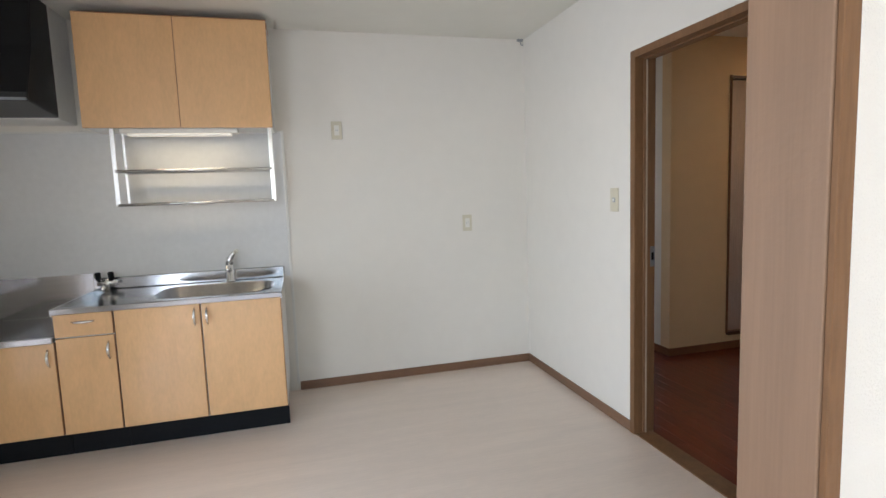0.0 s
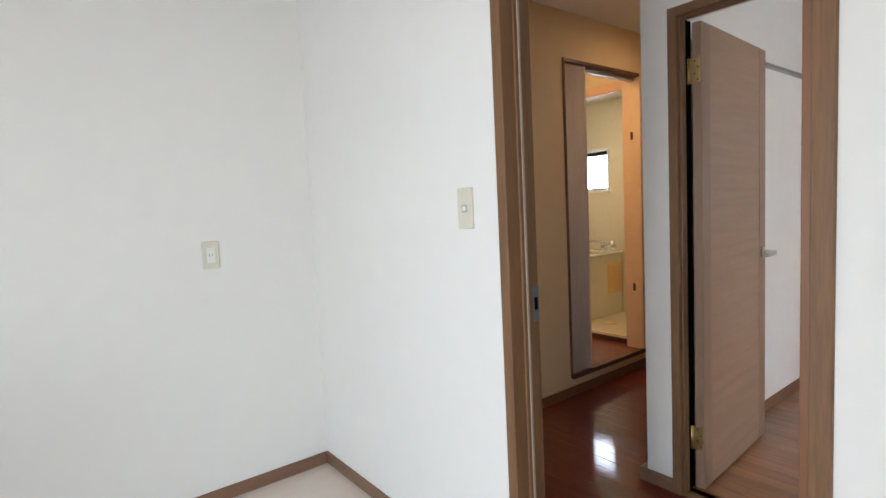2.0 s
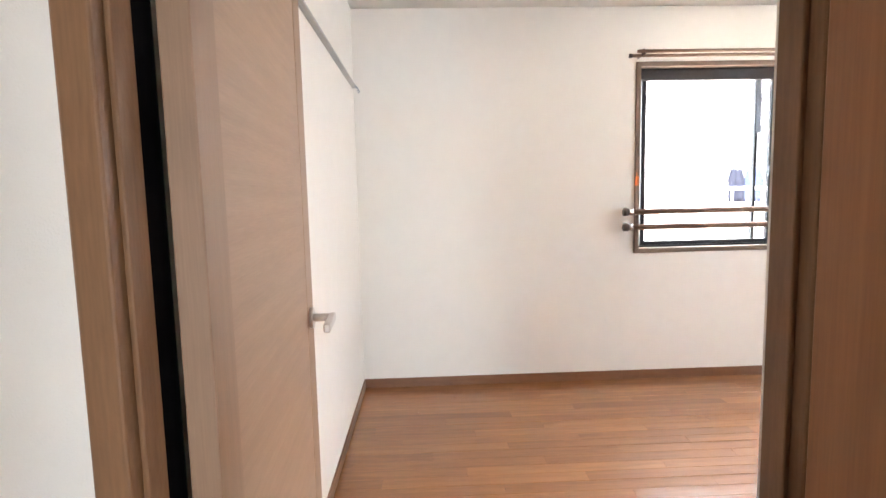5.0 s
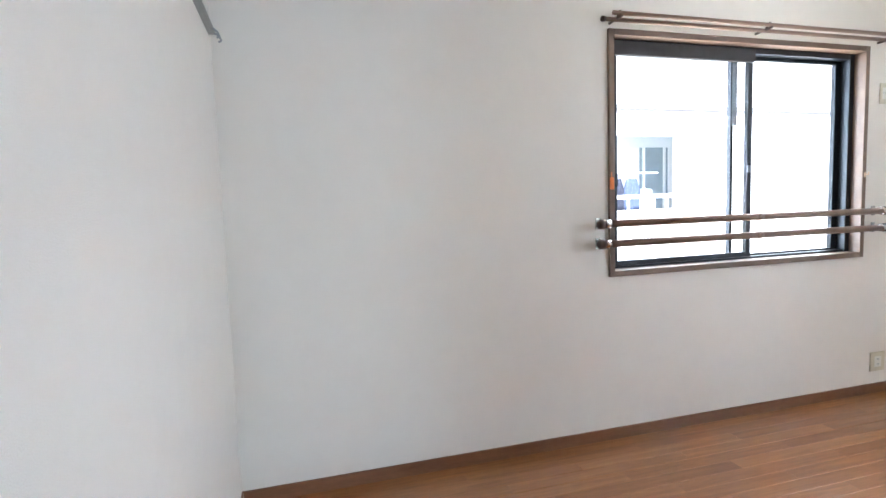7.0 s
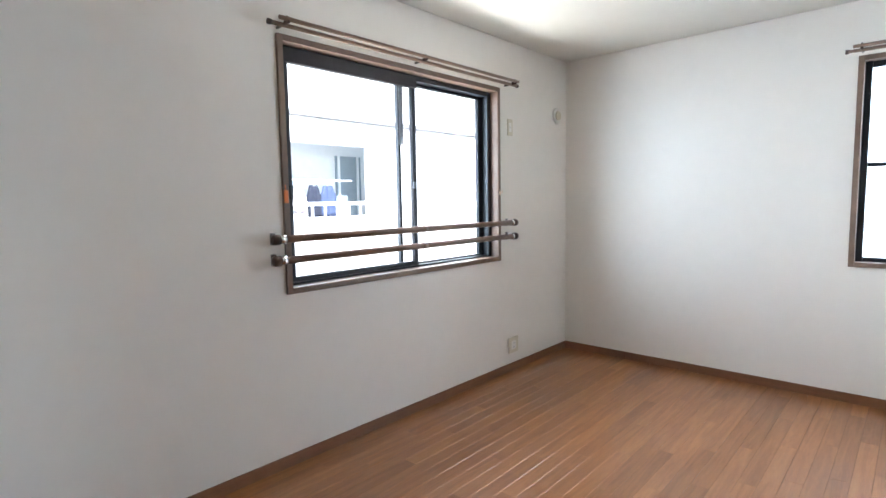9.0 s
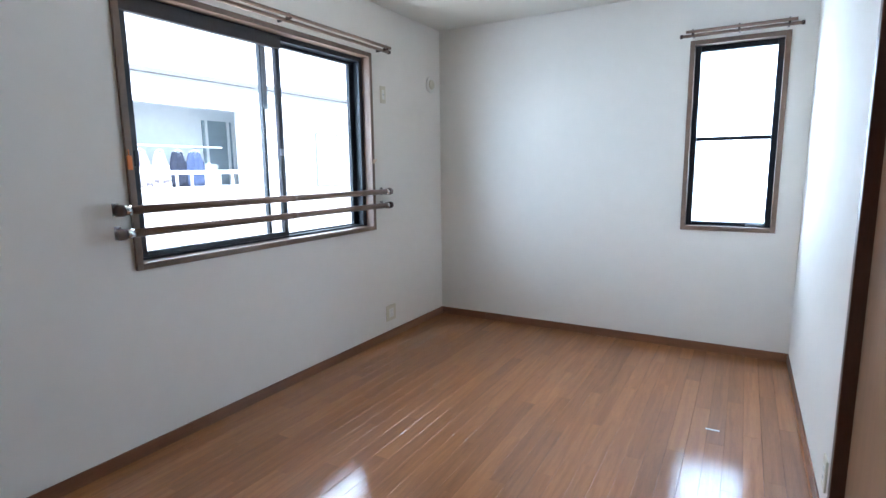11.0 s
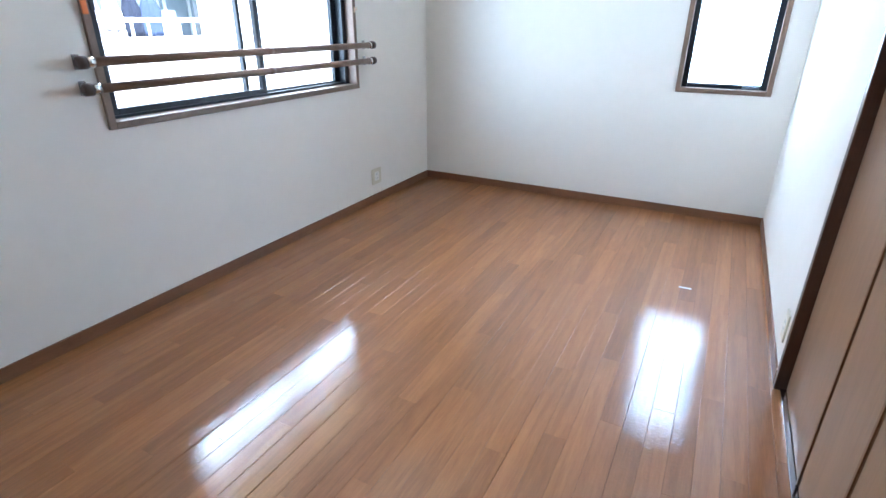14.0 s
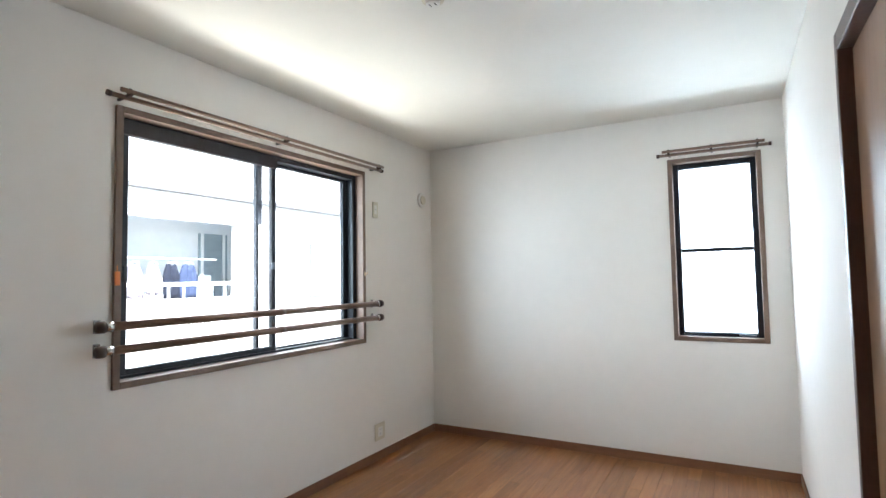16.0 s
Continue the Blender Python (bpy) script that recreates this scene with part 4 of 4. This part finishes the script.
ad = thing("accordion_door", "folded taupe accordion door gathered at the opening", "accordion door", (1.65, -0.25, 0.15))
fold = part("folds", bm, FOLD, ad)
sol = fold.modifiers.new("thickness", "SOLIDIFY")
sol.thickness = 0.003
part("lead_post", B(1.738, 1.760, -0.318, -0.258, 0.142, 2.083, 0.003), FOLD, ad)
for k in range(9):
    part("rib", T([(1.573 + k * 0.0195, -0.305, 0.150), (1.573 + k * 0.0195, -0.305, 2.080)], 0.0105, 10), FOLD, ad)
part("pull", B(1.762, 1.772, -0.265, -0.235, 1.02, 1.16, 0.003), TRIM, ad)
part("top_track", B(1.562, 2.385, -0.27, -0.23, 2.072, 2.085), GREY_PLASTIC, ad)

bd = thing("opening_frame_bathroom", "cream frame of the bathroom doorway", "door frame", (2.5, 0.25, 0.13), kind="structure")
part("jamb", B(2.47, 2.58, -0.195, -0.119, 0.13, 2.12, 0.003), PEACH, bd)
part("jamb", B(2.47, 2.58, 0.62, 0.66, 0.13, 2.12, 0.003), PEACH, bd)
part("head", B(2.47, 2.58, -0.119, 0.62, 2.05, 2.12, 0.003), PEACH, bd)
part("sill", B(2.46, 2.60, -0.119, 0.62, 0.122, 0.185, 0.004), TUB, bd)
part("kick", B(2.445, 2.46, -0.17, 0.66, 0.122, 0.165, 0.002), TRIM_DARK, bd)
structure("floor_bathroom", B(2.56, 3.56, -0.22, 1.3, 0.0, 0.10), TUB, "cream moulded bathroom floor", "floor")
tb = thing("bathtub", "cream moulded bathtub with a wide rim", "bathtub", (3.05, 0.95, 0.10))
part("apron", B(2.565, 3.555, 0.605, 0.66, 0.10, 0.70, 0.01), TUB, tb)
part("back", B(2.565, 3.555, 1.22, 1.295, 0.10, 0.70, 0.01), TUB, tb)
part("end", B(2.565, 2.63, 0.655, 1.225, 0.10, 0.70), TUB, tb)
part("end", B(3.46, 3.555, 0.655, 1.225, 0.10, 0.70), TUB, tb)
part("bottom", B(2.625, 3.465, 0.655, 1.225, 0.10, 0.25), TUB, tb)
part("rim", B(2.565, 3.555, 0.590, 0.675, 0.695, 0.725, 0.012), TUB, tb)
part("deck", B(3.42, 3.555, 0.672, 1.295, 0.697, 0.727, 0.01), TUB, tb)
part("service_hatch", B(3.30, 3.535, 0.590, 0.606, 0.32, 0.62, 0.006), YELLOW, tb, "yellowed square hatch in the apron")
part("hatch_panel", B(3.322, 3.513, 0.585, 0.592, 0.342, 0.598, 0.004), YELLOW, tb)
bt = thing("bath_tap", "chrome bath tap with two handles and a swan spout", "tap", (3.46, 0.68, 0.725))
part("body", T([(3.47, 0.62, 0.765), (3.47, 0.78, 0.765)], 0.020, 14), CHROME, bt)
part("spout", T([(3.47, 0.70, 0.765), (3.47, 0.70, 0.815), (3.45, 0.80, 0.82), (3.43, 0.95, 0.82), (3.43, 0.965, 0.79)], 0.011, 12), CHROME, bt)
for y in (0.64, 0.76):
    part("handle", T([(3.47, y, 0.77), (3.455, y, 0.80), (3.45, y, 0.83)], [0.012, 0.020, 0.018], 12), CHROME, bt)
part("leg", T([(3.47, 0.70, 0.72), (3.47, 0.70, 0.765)], 0.016, 12), CHROME, bt)
dn = thing("floor_drain", "small round bathroom floor drain", "drain", (3.05, 0.42, 0.10))
part("grate", T([(3.05, 0.42, 0.10), (3.05, 0.42, 0.104)], 0.06, 20), YELLOW, dn)
w3 = thing("window_3", "small black-framed bathroom window in a white surround", "window", (3.56, 0.93, 1.3), kind="structure")
for u in ((0.720, 0.750, 1.310, 1.760), (1.10, 1.13, 1.310, 1.760), (0.75, 1.10, 1.310, 1.340), (0.75, 1.10, 1.730, 1.760)):
    part("surround", B(3.545, 3.64, u[0], u[1], u[2], u[3], 0.003), WHITE, w3)
for u in ((0.750, 0.772, 1.34, 1.73), (1.078, 1.10, 1.34, 1.73), (0.772, 1.078, 1.34, 1.358), (0.772, 1.078, 1.69, 1.73)):
    part("sash", B(3.60, 3.64, u[0], u[1], u[2], u[3], 0.002), SASH, w3)
g = part("pane", B(3.618, 3.622, 0.772, 1.078, 1.358, 1.69), FROST, w3)
g.visible_shadow = False
bl = thing("bathroom_ceiling_lamp", "lit square bathroom ceiling lamp", "lamp", (2.95, 0.5, 2.2))
part("shade", B(2.86, 3.04, 0.41, 0.59, 2.203, 2.22, 0.005), SHADE_GLOW, bl)
hl = thing("hall_ceiling_lamp", "lit warm round hall ceiling lamp", "lamp", (2.10, -0.80, 2.37))
part("base", T([(2.10, -0.80, 2.402), (2.10, -0.80, 2.385)], 0.075, 28), PLATE_WHITE, hl)
part("shade", T([(2.10, -0.80, 2.385), (2.10, -0.80, 2.36), (2.10, -0.80, 2.345)], [0.11, 0.11, 0.075], 28), SHADE_GLOW, hl)
wl = thing("washroom_ceiling_lamp", "lit warm washroom ceiling lamp", "lamp", (1.45, 0.15, 2.37))
part("shade", B(1.33, 1.57, 0.03, 0.27, 2.345, 2.40, 0.01), SHADE_GLOW, wl)
structure("wall_washroom_west_lining", B(1.13, 1.135, -0.20, 1.3, 0.122, CEIL), CREAM, "cream washroom wall", "wall")
hdoor = thing("door_hall_end", "dark brown closed door in the hall", "door", (2.5, -0.8, 0), kind="structure")
part("jamb", B(2.482, 2.50, -0.470, -0.435, 0, 1.99, 0.003), TRIM, hdoor)
part("leaf", B(2.492, 2.50, -1.13, -0.470, 0.01, 1.955, 0.002), DOOR_STILE, hdoor)
part("head", B(2.482, 2.50, -1.137, -0.470, 1.955, 1.99, 0.003), TRIM, hdoor)

# ---- outside ----
EAVE = mat("tan_soffit", (0.74, 0.52, 0.29), 0.7, var=0.1, scale=3)
ev = thing("roof_eave", "tan boarded soffit above the sliding window", "eave", (4.25, -3.5, 2.48), kind="structure")
part("soffit", B(3.925, 4.90, -6.8, -0.8, 2.50, 2.58, 0.004), EAVE, ev)
part("fascia", B(4.90, 4.93, -6.8, -0.8, 2.48, 2.66, 0.004), WHITE, ev)
# Unseen overhang, added only to block sun from the west wall's openings.
structure("sun_block_slab", B(-6.6, -3.56, -7.4, 0.2, 2.42, 2.56), STUCCO, "unseen pale slab added to keep sun off the living room window", "slab")
structure("ground", B(-60, 90, -90, 60, -3.3, -3.2), GRAVEL, "grey ground below the apartment", "ground")
nb = thing("apartment_building", "white rendered neighbouring apartment building with balconies", "building", (13, -9, -3.2))
wb = bmesh.new()
NX = 11.0
holes = [(-9.55, -6.9, -0.15, 2.53)]
cuts = [-24.0, -9.55, -6.9, 3.0]
for s0, s1 in zip(cuts, cuts[1:]):
    if s0 == -9.55:
        box(wb, NX, NX + 0.2, s0, s1, -3.2, 0.98)
        box(wb, NX, NX + 0.2, s0, s1, 2.53, 3.05)
    else:
        box(wb, NX, NX + 0.2, s0, s1, -3.2, 3.05)
part("wall", wb, STUCCO, nb)
part("parapet", B(NX - 0.05, NX + 0.25, -24, 3, 3.14, 9.2), STUCCO, nb)
part("eave_band", B(NX - 0.10, NX + 0.2, -24, 3, 3.05, 3.14, 0.01), STUCCO_GREY, nb)
part("roof", B(NX, NX + 9, -24, 3, 9.1, 9.2), STUCCO_GREY, nb)
part("balcony_back", B(NX + 1.3, NX + 1.4, -10.9, -6.8, -0.2, 3.05), STUCCO, nb)
part("balcony_floor", B(NX + 0.2, NX + 1.4, -10.9, -6.8, -0.35, -0.2), STUCCO, nb)
part("balcony_side", B(NX + 0.2, NX + 1.4, -11.05, -10.9, -0.2, 3.05), STUCCO, nb)
part("balcony_side", B(NX + 0.2, NX + 1.4, -6.8, -6.65, -0.2, 3.05), STUCCO, nb)
bw = part("balcony_window", B(NX + 1.26, NX + 1.3, -10.35, -9.52, -0.1, 2.42, 0.005), FAR_GLASS, nb, "large balcony window")
for y in (-10.32, -10.18, -9.60):
    part("window_stile", B(NX + 1.23, NX + 1.26, y - 0.03, y + 0.03, -0.1, 2.42), STUCCO, bw)
part("balcony_rail", B(NX + 0.05, NX + 0.12, -9.5, -6.95, 1.22, 1.30, 0.01), WHITE, nb)
for k in range(8):
    y = -9.3 + k * 0.32
    part("rail_post", B(NX + 0.07, NX + 0.10, y - 0.02, y + 0.02, 0.98, 1.22), WHITE, nb)
part("side_window", B(NX - 0.03, NX, -12.56, -11.80, 0.90, 2.17, 0.005), STUCCO, nb)
for u in ((-12.60, -12.55, 0.86, 2.21), (-11.81, -11.76, 0.86, 2.21), (-12.55, -11.81, 0.86, 0.90), (-12.55, -11.81, 2.17, 2.21)):
    part("side_window_frame", B(NX - 0.04, NX, u[0], u[1], u[2], u[3]), STUCCO_GREY, nb)
for k in range(6):
    for j in range(3):
        y = -8.85 + k * 0.09
        part("vent_slot", B(NX - 0.006, NX, y - 0.02, y + 0.02, 0.26 + j * 0.09, 0.32 + j * 0.09, 0.002), STUCCO_GREY, nb)
cl = thing("clothes_pole", "white clothes pole across the neighbouring balcony", "clothes pole", (NX + 0.6, -8.2, 1.78))
part("pole", T([(NX + 0.5, -9.4, 1.78), (NX + 0.5, -6.95, 1.78)], 0.02, 8), WHITE, cl)


def garment(y, w, z0, material, label):
    """A hung piece of washing with soft folds and a hanger."""
    t = thing("hung_garment", label, "laundry", (NX + 0.5, y, z0), group="washing on the balcony")
    bm = bmesh.new()
    cols, rows = 9, 7
    grid = []
    for r in range(rows):
        z = 1.66 + (z0 - 1.66) * r / (rows - 1)
        wide = w * (0.55 + 0.45 * min(1, r / 2))
        grid.append([bm.verts.new((NX + 0.5 + 0.03 * math.sin(c * 1.7 + r * 0.4), y + wide * (c / (cols - 1) - 0.5), z + 0.02 * math.sin(c * 1.1))) for c in range(cols)])
    for r in range(rows - 1):
        for c in range(cols - 1):
            bm.faces.new((grid[r][c], grid[r][c + 1], grid[r + 1][c + 1], grid[r + 1][c])).smooth = True
    ob = part("cloth", bm, material, t)
    sd = ob.modifiers.new("thickness", "SOLIDIFY")
    sd.thickness = 0.02
    part("hanger", T([(NX + 0.5, y - w * 0.3, 1.66), (NX + 0.5, y, 1.72), (NX + 0.5, y + w * 0.3, 1.66)], 0.012, 6), WHITE, t)


garment(-7.60, 0.35, 1.0, CLOTH_PALE, "pale shirt drying on a hanger")
garment(-7.98, 0.30, 1.05, CLOTH_PALE, "pale shirt drying on a hanger")
garment(-8.36, 0.36, 0.95, CLOTH_DARK, "dark shirt drying on a hanger")
garment(-8.74, 0.42, 0.95, CLOTH_BLUE, "blue checked shirt drying on a hanger")


# ---- floor boards ----
def plank_mesh(name, w, ln, material, gl, gr):
    x, y = w / 2, ln / 2
    v = [(-x, -y, -0.008), (x, -y, -0.008), (x, y, -0.008), (-x, y, -0.008), (-x, -y, -gl), (x, -y, -gr), (x, y, -gr), (-x, y, -gl),
         (-x + gl, -y + 0.0003, 0), (x - gr, -y + 0.0003, 0), (x - gr, y - 0.0003, 0), (-x + gl, y - 0.0003, 0)]
    f = [(0, 1, 5, 4), (1, 2, 6, 5), (2, 3, 7, 6), (3, 0, 4, 7), (4, 5, 9, 8), (5, 6, 10, 9), (6, 7, 11, 10), (7, 4, 8, 11), (8, 9, 10, 11)]
    me = bpy.data.meshes.new(name)
    me.from_pydata(v, [], f)
    me.materials.append(material)
    return me


def lay(floor, x0, x1, y0, y1, w, ln, material, z=0.0, skip=None):
    """Boards along y with staggered ends, cut at the walls."""
    cache = {}
    rows = round((x1 - x0) / w)
    w = (x1 - x0) / rows
    for r in range(rows):
        cx = x0 + (r + 0.5) * w
        y = y0 - ((r * 5) % 12) / 12 * ln
        while y < y1 - 0.01:
            a, b = max(y, y0), min(y + ln, y1)
            y += ln
            if b - a < 0.02 or (skip and skip(cx, (a + b) / 2)):
                continue
            gl, gr = (0.0020 if r % 4 == 0 else 0.0011), (0.0020 if r % 4 == 3 else 0.0011)
            key = (round(b - a, 4), gl, gr)
            if key not in cache:
                cache[key] = plank_mesh("plank", w - 0.0003, key[0] - 0.0001, material, gl, gr)
            ob = new("plank", cache[key])
            ob.location = (cx, (a + b) / 2, z)
            ob.parent = floor


lay(floor_bedroom, 1.065, 3.80, -5.66, -1.215, 0.0758, 0.909, OAK_FLOOR, skip=lambda x, y: x < 1.11 and y < -2.35)
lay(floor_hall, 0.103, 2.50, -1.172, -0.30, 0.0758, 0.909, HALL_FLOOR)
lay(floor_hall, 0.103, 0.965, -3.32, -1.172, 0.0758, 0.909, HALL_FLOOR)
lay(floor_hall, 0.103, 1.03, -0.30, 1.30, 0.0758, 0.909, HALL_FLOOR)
lay(fw, 1.135, 2.46, -0.295, 1.30, 0.0758, 0.909, HALL_FLOOR, z=0.131)
